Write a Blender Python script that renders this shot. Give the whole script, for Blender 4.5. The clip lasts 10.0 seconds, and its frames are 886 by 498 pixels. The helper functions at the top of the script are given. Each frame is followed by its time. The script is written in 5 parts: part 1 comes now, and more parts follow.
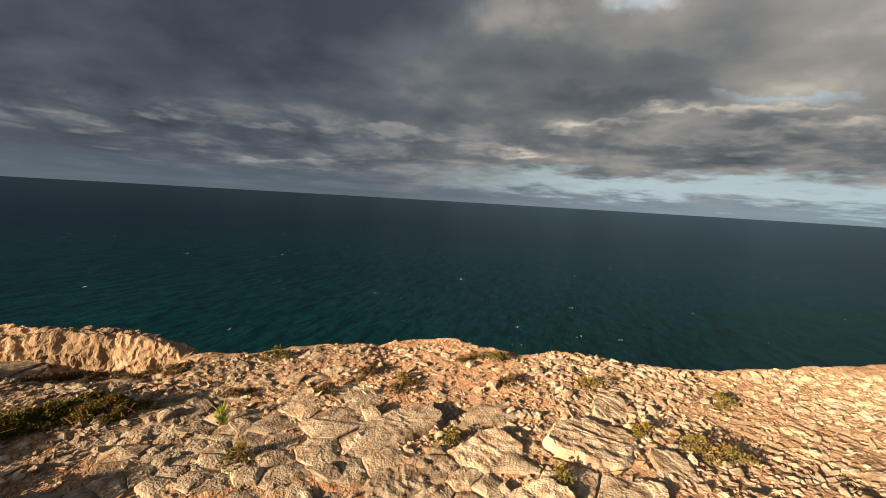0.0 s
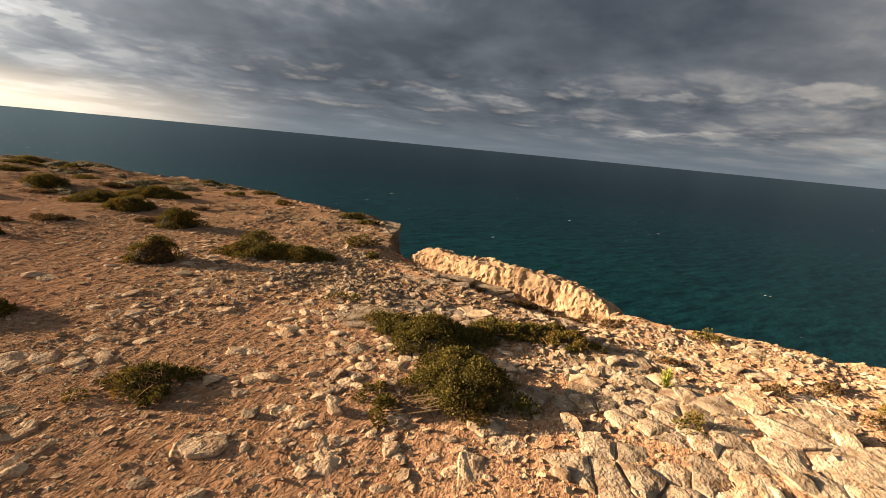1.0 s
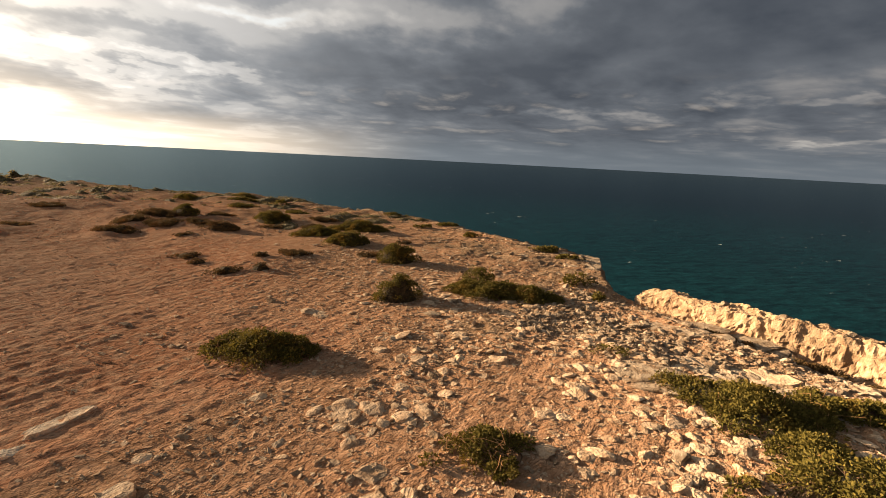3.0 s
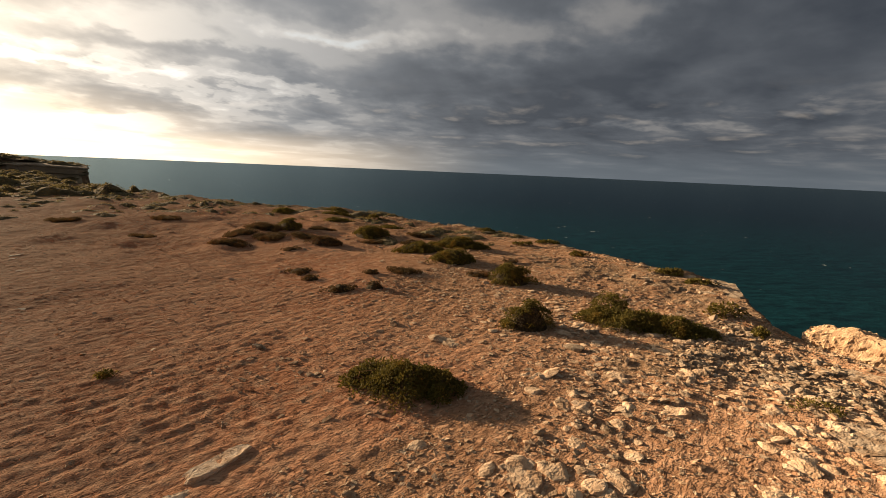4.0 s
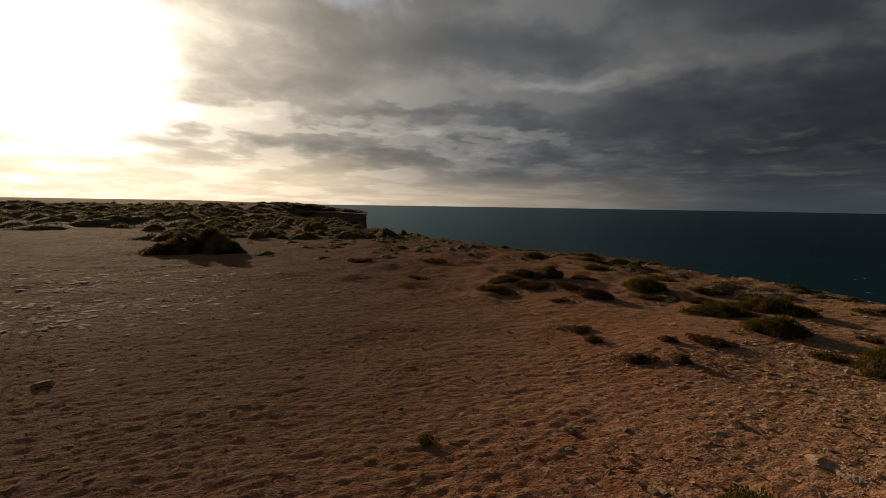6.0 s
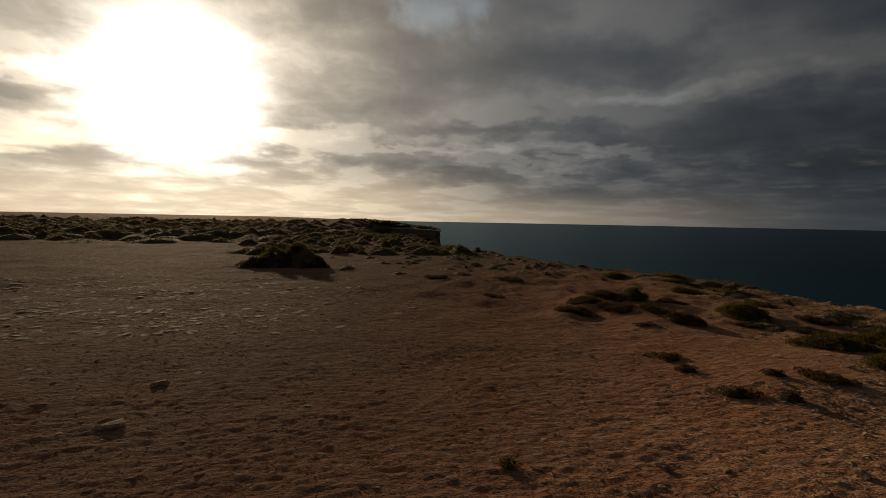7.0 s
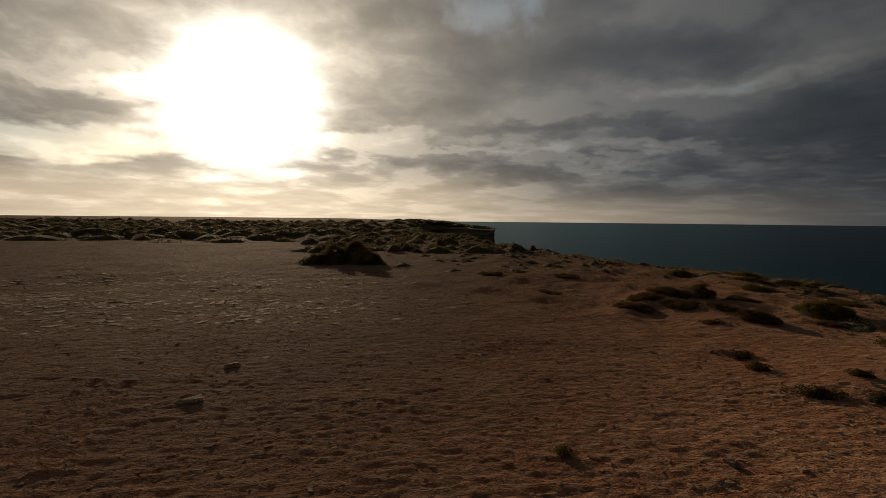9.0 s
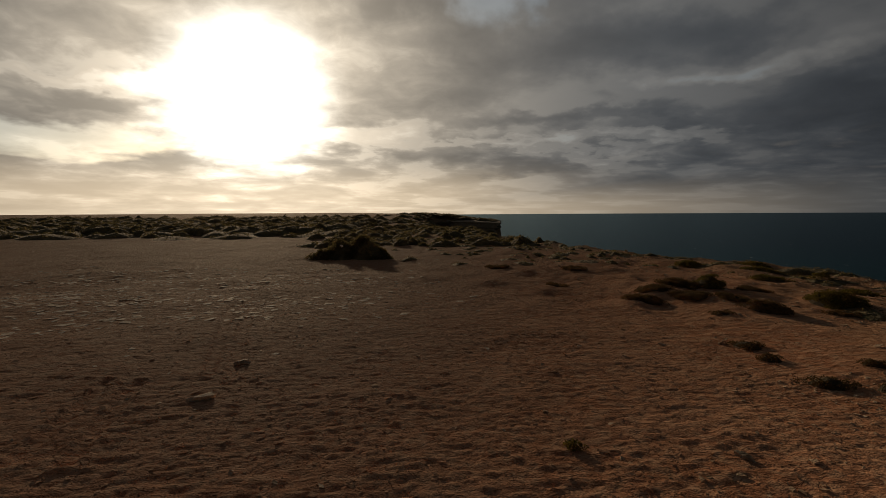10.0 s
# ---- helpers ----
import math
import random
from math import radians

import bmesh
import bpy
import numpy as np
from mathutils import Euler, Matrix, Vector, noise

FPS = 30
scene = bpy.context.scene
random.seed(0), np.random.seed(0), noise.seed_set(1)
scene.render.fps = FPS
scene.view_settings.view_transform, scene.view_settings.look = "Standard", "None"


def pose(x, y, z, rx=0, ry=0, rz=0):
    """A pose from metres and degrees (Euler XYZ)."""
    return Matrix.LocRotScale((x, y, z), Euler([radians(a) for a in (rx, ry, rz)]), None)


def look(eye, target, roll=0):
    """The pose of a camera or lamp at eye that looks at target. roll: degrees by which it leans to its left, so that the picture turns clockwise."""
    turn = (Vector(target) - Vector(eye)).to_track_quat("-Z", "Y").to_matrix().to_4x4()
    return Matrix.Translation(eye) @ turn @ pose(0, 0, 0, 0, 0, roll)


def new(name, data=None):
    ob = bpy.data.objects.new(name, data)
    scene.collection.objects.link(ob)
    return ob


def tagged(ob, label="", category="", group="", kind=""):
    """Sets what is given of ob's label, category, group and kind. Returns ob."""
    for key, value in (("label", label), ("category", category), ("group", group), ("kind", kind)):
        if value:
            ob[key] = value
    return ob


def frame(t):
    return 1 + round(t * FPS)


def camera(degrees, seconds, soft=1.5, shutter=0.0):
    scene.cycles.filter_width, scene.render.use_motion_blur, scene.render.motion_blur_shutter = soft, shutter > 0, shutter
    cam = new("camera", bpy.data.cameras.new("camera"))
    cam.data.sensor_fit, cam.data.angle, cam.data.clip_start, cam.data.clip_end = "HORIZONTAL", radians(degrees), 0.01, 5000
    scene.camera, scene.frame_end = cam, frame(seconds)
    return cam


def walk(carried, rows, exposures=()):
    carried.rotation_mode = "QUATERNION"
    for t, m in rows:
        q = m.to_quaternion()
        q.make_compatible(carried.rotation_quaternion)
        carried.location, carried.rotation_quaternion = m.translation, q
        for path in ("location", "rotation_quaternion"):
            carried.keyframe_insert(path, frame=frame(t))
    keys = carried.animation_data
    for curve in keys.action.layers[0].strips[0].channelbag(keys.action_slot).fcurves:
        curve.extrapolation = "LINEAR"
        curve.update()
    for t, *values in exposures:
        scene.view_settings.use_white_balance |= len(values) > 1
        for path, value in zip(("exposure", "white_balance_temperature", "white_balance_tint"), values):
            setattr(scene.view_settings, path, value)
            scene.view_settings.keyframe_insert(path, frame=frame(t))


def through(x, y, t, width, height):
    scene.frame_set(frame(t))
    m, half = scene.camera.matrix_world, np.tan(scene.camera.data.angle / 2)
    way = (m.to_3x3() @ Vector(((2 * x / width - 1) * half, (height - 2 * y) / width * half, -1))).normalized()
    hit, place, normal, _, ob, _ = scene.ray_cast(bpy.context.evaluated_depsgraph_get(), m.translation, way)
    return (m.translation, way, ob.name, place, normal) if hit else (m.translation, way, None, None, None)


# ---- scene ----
cam = camera(87.61, 10.0, soft=0.55)


def aim(x, y, z, heading, down, roll):
    h, d = radians(heading), radians(down)
    way = Vector((math.sin(h) * math.cos(d), math.cos(h) * math.cos(d), -math.sin(d)))
    return look((x, y, z), Vector((x, y, z)) + way * 10, roll)


PATH = [
    (0.0, aim(0.988, -3.446, 1.520, 112.66, 6.23, 3.34)),
    (0.1, aim(0.979, -3.365, 1.511, 106.95, 6.58, 3.23)),
    (0.2, aim(0.966, -3.292, 1.497, 101.03, 7.76, 3.50)),
    (0.3, aim(0.930, -3.221, 1.498, 94.94, 9.10, 3.95)),
    (0.4, aim(0.924, -3.147, 1.478, 89.35, 10.37, 4.58)),
    (0.5, aim(0.905, -3.087, 1.477, 84.41, 11.56, 5.12)),
    (0.7, aim(0.873, -2.987, 1.466, 77.00, 12.37, 5.95)),
    (1.0, aim(0.827, -2.846, 1.469, 68.67, 12.75, 5.42)),
    (1.5, aim(0.749, -2.535, 1.476, 61.71, 12.23, 4.06)),
    (2.0, aim(0.645, -2.300, 1.507, 60.48, 12.11, 3.67)),
    (2.5, aim(0.554, -2.016, 1.508, 56.96, 11.38, 3.09)),
    (2.7, aim(0.523, -1.863, 1.522, 55.06, 11.29, 3.00)),
    (3.8, aim(0.435, -1.009, 1.483, 46.88, 10.01, 2.57)),
    (4.0, aim(0.395, -0.864, 1.490, 44.31, 9.78, 2.45)),
    (4.5, aim(0.338, -0.523, 1.498, 37.53, 8.81, 1.98)),
    (5.0, aim(0.236, -0.219, 1.517, 29.97, 7.69, 1.19)),
    (5.5, aim(0.111, -0.027, 1.546, 22.72, 6.71, 0.92)),
    (6.0, aim(0.092, 0.041, 1.554, 16.54, 5.58, 0.88)),
    (6.2, aim(0.097, 0.059, 1.552, 14.66, 5.23, 0.99)),
    (7.3, aim(-0.012, 0.024, 1.584, 4.59, 3.37, 1.36)),
    (7.5, aim(-0.011, 0.022, 1.577, 2.83, 3.37, 1.67)),
    (8.0, aim(-0.019, 0.008, 1.541, 1.91, 3.47, 1.80)),
    (8.5, aim(-0.010, -0.007, 1.506, 1.35, 3.57, 1.09)),
    (9.0, aim(0.001, -0.012, 1.488, 0.79, 3.72, 0.51)),
    (9.5, aim(-0.008, 0.004, 1.491, 0.34, 3.97, 0.17)),
    (10.0, aim(0.000, 0.000, 1.503, -0.00, 4.57, -0.38)),
]
EXPOSURES = [(0.0, 1.62, 6150, 7), (0.5, 1.75, 6350, 9), (1.0, 2.12, 6550, 10), (2.5, 2.18, 6750, 11), (4.0, 1.72, 6750, 11), (4.5, 1.61, 6750, 11), (5.0, 1.35, 6650, 10.5), (5.5, 0.86, 6500, 10), (6.2, -0.02, 6450, 10), (7.5, -0.25, 6450, 9.5), (10.0, -0.28, 6450, 9.5)]
walk(cam, PATH, EXPOSURES)

# ---- sky and sun ----
SUN_AZ, SUN_EL = radians(-22.2), radians(13.0)
SUN_DIR = Vector((math.sin(SUN_AZ) * math.cos(SUN_EL), math.cos(SUN_AZ) * math.cos(SUN_EL), math.sin(SUN_EL)))


class Nodes:
    """Short hand for node trees: each call adds a node and links its inputs."""

    def __init__(self, tree):
        self.t = tree
        tree.nodes.clear()

    def add(self, kind, inputs=None, **props):
        n = self.t.nodes.new(kind)
        for k, v in props.items():
            setattr(n, k, v)
        for k, v in (inputs or {}).items():
            if isinstance(v, bpy.types.NodeSocket):
                self.t.links.new(v, n.inputs[k])
            else:
                n.inputs[k].default_value = v
        return n

    def math(self, op, a, b=0.0, clamp=False):
        return self.add("ShaderNodeMath", {0: a, 1: b}, operation=op, use_clamp=clamp).outputs[0]

    def vmath(self, op, a, b=(0, 0, 0)):
        n = self.add("ShaderNodeVectorMath", {0: a, 1: b}, operation=op)
        return n.outputs["Value"] if op == "DOT_PRODUCT" else n.outputs[0]

    def noise(self, vec, scale, detail=4.0, rough=0.55, distort=0.0):
        return self.add("ShaderNodeTexNoise", {"Vector": vec, "Scale": scale, "Detail": detail, "Roughness": rough, "Distortion": distort}).outputs[0]

    def map(self, v, a, b, c=0.0, d=1.0, smooth=True):
        n = self.add("ShaderNodeMapRange", {"Value": v, "From Min": a, "From Max": b, "To Min": c, "To Max": d}, clamp=True)
        n.interpolation_type = "SMOOTHSTEP" if smooth else "LINEAR"
        return n.outputs[0]

    def mix(self, fac, a, b, blend="MIX"):
        n = self.add("ShaderNodeMix", data_type="RGBA", blend_type=blend)
        for sock, v in zip((n.inputs[0], n.inputs[6], n.inputs[7]), (fac, a, b)):
            if isinstance(v, bpy.types.NodeSocket):
                self.t.links.new(v, sock)
            else:
                sock.default_value = v if not isinstance(v, tuple) else (*v, 1.0)[:4]
        return n.outputs[2]

    def ramp(self, v, stops):
        n = self.add("ShaderNodeValToRGB", {0: v})
        e = n.color_ramp.elements
        while len(e) < len(stops):
            e.new(0.5)
        for el, (p, c) in zip(e, stops):
            el.position, el.color = p, (*c, 1.0)
        return n.outputs[0]


def build_world():
    w = bpy.data.worlds.new("sky")
    scene.world = w
    w.use_nodes = True
    N = Nodes(w.node_tree)
    d = N.add("ShaderNodeTexCoord").outputs["Generated"]
    sep = N.add("ShaderNodeSeparateXYZ", {0: d})
    X, Y, Z = sep.outputs

    def grey(v):
        return N.add("ShaderNodeCombineXYZ", {0: v, 1: v, 2: v}).outputs[0]

    def lum(col, v):
        return N.mix(1.0, col, grey(v), "MULTIPLY")

    deg = 180 / math.pi
    ang = N.math("MULTIPLY", N.math("ARCCOSINE", N.vmath("DOT_PRODUCT", d, tuple(SUN_DIR))), deg)
    inv = N.math("DIVIDE", 1.0, N.math("ADD", N.math("MAXIMUM", Z, 0.0), 0.20))
    px, py = N.math("MULTIPLY", X, inv), N.math("MULTIPLY", Y, inv)
    plane = N.add("ShaderNodeCombineXYZ", {0: px, 1: py, 2: 0.0}).outputs[0]
    az0 = N.math("MULTIPLY", N.math("ARCTAN2", X, Y), deg)
    el0 = N.math("MULTIPLY", N.math("ARCSINE", Z), deg)
    # rows of cloud, ever closer towards the horizon
    height = N.math("MULTIPLY", N.math("LOGARITHM", N.math("ADD", N.math("MAXIMUM", el0, 0.0), 2.5), 2.718), 4.2)
    field = N.add("ShaderNodeCombineXYZ", {0: N.math("DIVIDE", az0, 7.0), 1: N.math("ADD", height, N.math("DIVIDE", az0, 70.0)), 2: 0.0}).outputs[0]

    def sway(at, scale, off):
        return N.math("SUBTRACT", N.noise(N.vmath("ADD", at, (off, 3.0 * off, off)), scale, 3.0, 0.55), 0.5)

    az = N.math("ADD", az0, N.math("ADD", N.math("MULTIPLY", sway(plane, 2.2, 0.0), 18.0), N.math("MULTIPLY", sway(field, 2.6, 1.0), 9.0)))
    el = N.math("ADD", el0, N.math("ADD", N.math("MULTIPLY", sway(plane, 2.2, 7.0), 5.0), N.math("MULTIPLY", sway(field, 2.6, 4.0), 2.6)))

    def mass(a, e, wa, we, soft=0.85):
        """A ragged patch of cloud or clear sky round one direction."""
        u = N.math("DIVIDE", N.math("SUBTRACT", az, a), wa)
        v = N.math("DIVIDE", N.math("SUBTRACT", el, e), we)
        q = N.math("SQRT", N.math("ADD", N.math("MULTIPLY", u, u), N.math("MULTIPLY", v, v)))
        return N.map(q, 1.0 + soft, 1.0 - soft)

    def most(*v):
        out = v[0]
        for k in v[1:]:
            out = N.math("MAXIMUM", out, k)
        return out

    # clear sky behind the clouds
    sky = N.add("ShaderNodeTexSky", sky_type="NISHITA", sun_disc=False, sun_elevation=SUN_EL, sun_rotation=SUN_AZ).outputs[0]
    sky = lum(sky, 0.10)
    # cloud deck: broad soft masses overhead, rows of low cumulus towards the horizon
    big = N.noise(plane, 0.85, 2.0, 0.45, 0.3)
    lump = N.noise(N.vmath("ADD", plane, (4.0, 1.0, 0.0)), 2.3, 5.0, 0.5, 0.15)
    low = N.noise(field, 1.0, 6.0, 0.52, 0.2)
    over = N.noise(N.vmath("ADD", field, (-0.06, 0.28, 0.0)), 1.0, 4.0, 0.5, 0.2)
    deck = N.math("ADD", N.math("MULTIPLY", big, 0.85), N.math("SUBTRACT", N.math("MULTIPLY", lump, 0.45), 0.15))
    lowness = N.map(el0, 12.5, 6.0, 0.12, 0.80)
    dens = N.math("ADD", N.math("MULTIPLY", deck, N.math("SUBTRACT", 1.0, lowness)), N.math("MULTIPLY", low, lowness))
    dens = N.math("ADD", N.math("MULTIPLY", N.math("SUBTRACT", dens, 0.5), 0.62), 0.535)
    wisp = N.math("SUBTRACT", N.noise(plane, 7.0, 6.0, 0.6, 0.6), 0.5)
    dens = N.math("ADD", dens, N.math("MULTIPLY", N.math("MULTIPLY", wisp, 0.12), N.map(ang, 36.0, 16.0)))
    dark = most(*[mass(*k) for k in ((104, 10.0, 15, 1.6), (87, 11.2, 12, 2.0), (131, 12.2, 9, 1.2), (145, 6.6, 12, 0.8), (81, 11.8, 12, 2.4), (57, 7.6, 9, 1.3), (98, 13.5, 9, 2.0), (60, 11.2, 9, 2.4),
                                    (69, 13.6, 9, 2.4), (9, 5.8, 9, 0.8), (17, 10.6, 12, 0.8), (41, 11.4, 9, 3.2), (-39, 16.8, 9, 1.6), (-38, 11.0, 8, 0.6), (-7, 23.0, 4, 1.6), (22, 18.5, 14, 2.2))])
    dark = N.math("ADD", dark, N.math("MULTIPLY", mass(104, 20, 30, 4.0), 0.35))
    dens = N.math("ADD", dens, N.math("MULTIPLY", dark, 0.072))
    pale = most(*[mass(*k) for k in ((118.7, 21.4, 4.5, 2.4), (134, 22, 3, 1.2), (128, 9.3, 5, 0.45), (142, 10.6, 8, 0.5), (152, 8.6, 5, 0.45), (82, 6.6, 4, 0.4), (105, 7.6, 4, 0.6), (94.4, 3.2, 8, 0.35), (120, 6.2, 5, 0.45),
                                    (63, 16.8, 4.5, 2.4), (51, 14.0, 5, 3.0), (68, 5.7, 8, 0.45), (92, 7.0, 5, 0.4), (23, 8.1, 7, 0.55), (19, 6.2, 4, 0.6), (-8, 8.6, 5, 1.2), (-37, 13.0, 6, 0.6), (8, 8.2, 9, 0.5), (33, 14.0, 9, 1.1))])
    dens = N.math("SUBTRACT", dens, N.math("MULTIPLY", pale, N.map(az0, 46.0, 30.0, 0.088, 0.125)))
    dens = N.math("ADD", dens, N.math("SUBTRACT", N.math("MULTIPLY", N.math("MULTIPLY", N.map(az0, 35.0, 55.0), N.map(az0, 96.0, 58.0)), 0.05), N.math("MULTIPLY", N.map(az0, 95.0, 135.0), 0.03)))
    dens = N.math("ADD", dens, N.math("MULTIPLY", N.math("MULTIPLY", N.map(az0, -18.0, -5.0), N.map(az0, 48.0, 30.0)), -0.030))
    cloud = N.ramp(dens, [(0.34, (0.215, 0.205, 0.190)), (0.44, (0.090, 0.090, 0.092)), (0.54, (0.041, 0.047, 0.056)), (0.66, (0.0190, 0.0235, 0.0310))])
    cloud = lum(N.mix(N.map(az0, 80.0, 125.0), cloud, N.mix(1.0, cloud, (1.12, 1.0, 0.86), "MULTIPLY")), N.map(az0, 80.0, 120.0, 1.0, 1.75))
    lit = N.math("SUBTRACT", low, over)
    shine = N.math("MULTIPLY", N.map(lit, 0.03, 0.26, 0.0, 0.085), N.math("MULTIPLY", N.map(el0, 10.5, 6.0), N.map(el0, 1.0, 3.0)))
    cloud = N.mix(1.0, cloud, lum((1.0, 0.86, 0.70), shine), "ADD")
    # openings to the blue
    gap = most(N.math("MULTIPLY", mass(134, 21.5, 3, 0.9), 0.35), N.math("MULTIPLY", mass(6, 23.5, 4, 1.6), 0.7), N.math("MULTIPLY", mass(-40, 7.2, 10, 1.6, 0.45), 0.85), N.math("MULTIPLY", mass(146, 11.6, 4, 0.3), 0.3))
    gap = most(gap, N.math("MULTIPLY", N.map(dens, 0.38, 0.33), 0.25))
    cloud = N.mix(gap, cloud, N.mix(0.5, sky, (0.25, 0.33, 0.37)))
    # haze over the horizon
    hz_col = N.mix(N.map(ang, 15.0, 75.0), (1.05, 0.80, 0.51), (0.058, 0.070, 0.082))
    hz_col = N.mix(N.map(az0, 100.0, 150.0), hz_col, (0.135, 0.165, 0.185))
    haze = N.math("MULTIPLY", N.map(el0, 4.5, 0.0), 0.85)
    haze = most(haze, N.math("MULTIPLY", N.math("MULTIPLY", N.map(ang, 52.0, 22.0), N.map(el0, 7.0, 1.5)), 0.8))
    haze = N.math("MULTIPLY", haze, N.map(dark, 0.2, 1.0, 1.0, 0.7))
    col = N.mix(haze, cloud, hz_col)
    # the clear strip under the deck, away from the sun
    strip = N.math("MULTIPLY", N.math("MULTIPLY", N.map(el, 0.6, 2.1), N.map(el, 4.7, 2.9)), N.math("MULTIPLY", N.map(az, 104.0, 136.0), 0.85))
    col = N.mix(strip, col, (0.270, 0.318, 0.320))
    # the unseen sky overhead, dimmed to weaken the fill light on the ground
    col = lum(col, N.map(el0, 26.0, 50.0, 1.0, 0.45))
    # sunlight scattered in and round the clouds
    thin = N.map(dens, 0.60, 0.38, 0.45, 1.2)
    even = N.map(dens, 0.62, 0.38, 0.6, 1.1)
    near = N.math("MULTIPLY", N.math("MULTIPLY", N.math("POWER", 2.718, N.math("DIVIDE", ang, -10.0)), 2.9), thin)
    wide = N.math("MULTIPLY", N.math("MULTIPLY", N.math("POWER", 2.718, N.math("DIVIDE", ang, -22.0)), 1.0), even)
    rim = N.math("MULTIPLY", N.map(N.math("ABSOLUTE", N.math("SUBTRACT", dens, 0.46)), 0.045, 0.0), N.math("POWER", 2.718, N.math("DIVIDE", ang, -22.0)))
    edge = N.math("ADD", ang, N.math("MULTIPLY", N.math("SUBTRACT", dens, 0.50), 14.0))
    core = N.math("MULTIPLY", N.math("POWER", N.map(edge, 12.6, 4.5), 1.6), 3.2)
    col = N.mix(1.0, col, lum((1.0, 0.82, 0.58), near), "ADD")
    col = N.mix(1.0, col, lum(N.mix(N.map(ang, 16.0, 50.0), (1.06, 0.93, 0.76), (0.88, 0.93, 0.97)), wide), "ADD")
    col = N.mix(1.0, col, lum((1.0, 0.92, 0.76), N.math("MULTIPLY", rim, 0.30)), "ADD")
    col = N.mix(1.0, col, lum((1.0, 0.94, 0.82), core), "ADD")
    bg = N.add("ShaderNodeBackground", {"Color": col, "Strength": 0.62})
    N.add("ShaderNodeOutputWorld", {0: bg.outputs[0]})


build_world()
sun = new("sun", bpy.data.lights.new("sun", "SUN"))
sun.data.energy, sun.data.angle, sun.data.color = 5.0, radians(0.6), (1.0, 0.70, 0.42)
sun.matrix_world = look((0, 0, 30), Vector((0, 0, 30)) - SUN_DIR)

# ---- materials ----


def material(name):
    m = bpy.data.materials.new(name)
    m.use_nodes = True
    N = Nodes(m.node_tree)
    b = N.add("ShaderNodeBsdfPrincipled", {"Diffuse Roughness": 1.0})
    N.add("ShaderNodeOutputMaterial", {0: b.outputs[0]})
    return m, N, b


def link(N, b, **socks):
    for k, v in socks.items():
        k = k.replace("_", " ")
        if isinstance(v, bpy.types.NodeSocket):
            N.t.links.new(v, b.inputs[k])
        else:
            b.inputs[k].default_value = v if not (isinstance(v, tuple) and len(v) == 3) else (*v, 1.0)


def bump(N, height, strength, distance, normal=None):
    ins = {"Height": height, "Strength": strength, "Distance": distance}
    if normal:
        ins["Normal"] = normal
    return N.add("ShaderNodeBump", ins).outputs[0]


def ground_material():
    m, N, b = material("soil_and_limestone")
    p = N.add("ShaderNodeNewGeometry").outputs["Position"]
    rock = N.add("ShaderNodeAttribute", attribute_name="rock").outputs["Fac"]
    n1, n2, n3 = N.noise(p, 0.7, 5), N.noise(p, 9.0, 6, 0.6), N.noise(p, 70.0, 5, 0.65)
    soil = N.mix(N.map(n1, 0.35, 0.65), (0.40, 0.198, 0.114), (0.49, 0.278, 0.172))
    soil = N.mix(N.map(n2, 0.42, 0.66), soil, (0.505, 0.318, 0.207))
    stony = N.add("ShaderNodeAttribute", attribute_name="stony").outputs["Fac"]
    soil = N.mix(N.map(N.math("ADD", stony, N.math("MULTIPLY", N.math("SUBTRACT", n1, 0.5), 0.5)), 0.1, 0.9), soil, N.mix(N.map(n2, 0.38, 0.64), (0.345, 0.203, 0.121), (0.47, 0.298, 0.190)))
    soil = N.mix(N.math("MULTIPLY", N.map(n3, 0.55, 0.75), 0.5), soil, (0.22, 0.11, 0.06))
    # brown stony ground between the plates, darkened to paint in shaded crevices
    crevice_lime = N.mix(N.map(n2, 0.35, 0.65), (0.21, 0.135, 0.084), (0.34, 0.245, 0.165))
    crevice_lime = N.mix(N.map(n3, 0.54, 0.74), crevice_lime, (0.28, 0.20, 0.13))
    n4 = N.noise(p, 2.6, 5, 0.6)
    k = N.math("ADD", N.math("MULTIPLY", N.math("SUBTRACT", n2, 0.5), 1.1), N.math("MULTIPLY", N.math("SUBTRACT", n4, 0.5), 1.2))
    k = N.map(N.math("ADD", rock, k), 0.62, 0.84)
    link(N, b, Base_Color=N.mix(k, soil, crevice_lime), Roughness=0.95, Specular_IOR_Level=0.02)
    h = N.math("MULTIPLY", N.noise(N.vmath("MULTIPLY", p, (0.55, 1.7, 1.0)), 8.0, 5, 0.6, 0.5), 10.0)
    flake = N.math("ADD", N.math("FLOOR", h), N.map(N.math("FRACT", h), 0.55, 1.0))
    away = N.map(N.add("ShaderNodeSeparateXYZ", {0: p}).outputs[1], 3.4, 8.5)
    nb = bump(N, N.math("MULTIPLY", N.noise(N.vmath("MULTIPLY", p, (0.8, 1.7, 1.0)), 3.6, 5, 0.62), away), 1.0, 0.16)
    nb = bump(N, flake, 1.0, 0.013, nb)
    nb = bump(N, N.noise(N.vmath("MULTIPLY", p, (0.8, 1.2, 1.0)), 26.0, 2.5, 0.55), 1.0, 0.020, nb)
    nb = bump(N, N.noise(p, 95.0, 2, 0.5), 1.0, 0.006, nb)
    link(N, b, Normal=nb)
    return m


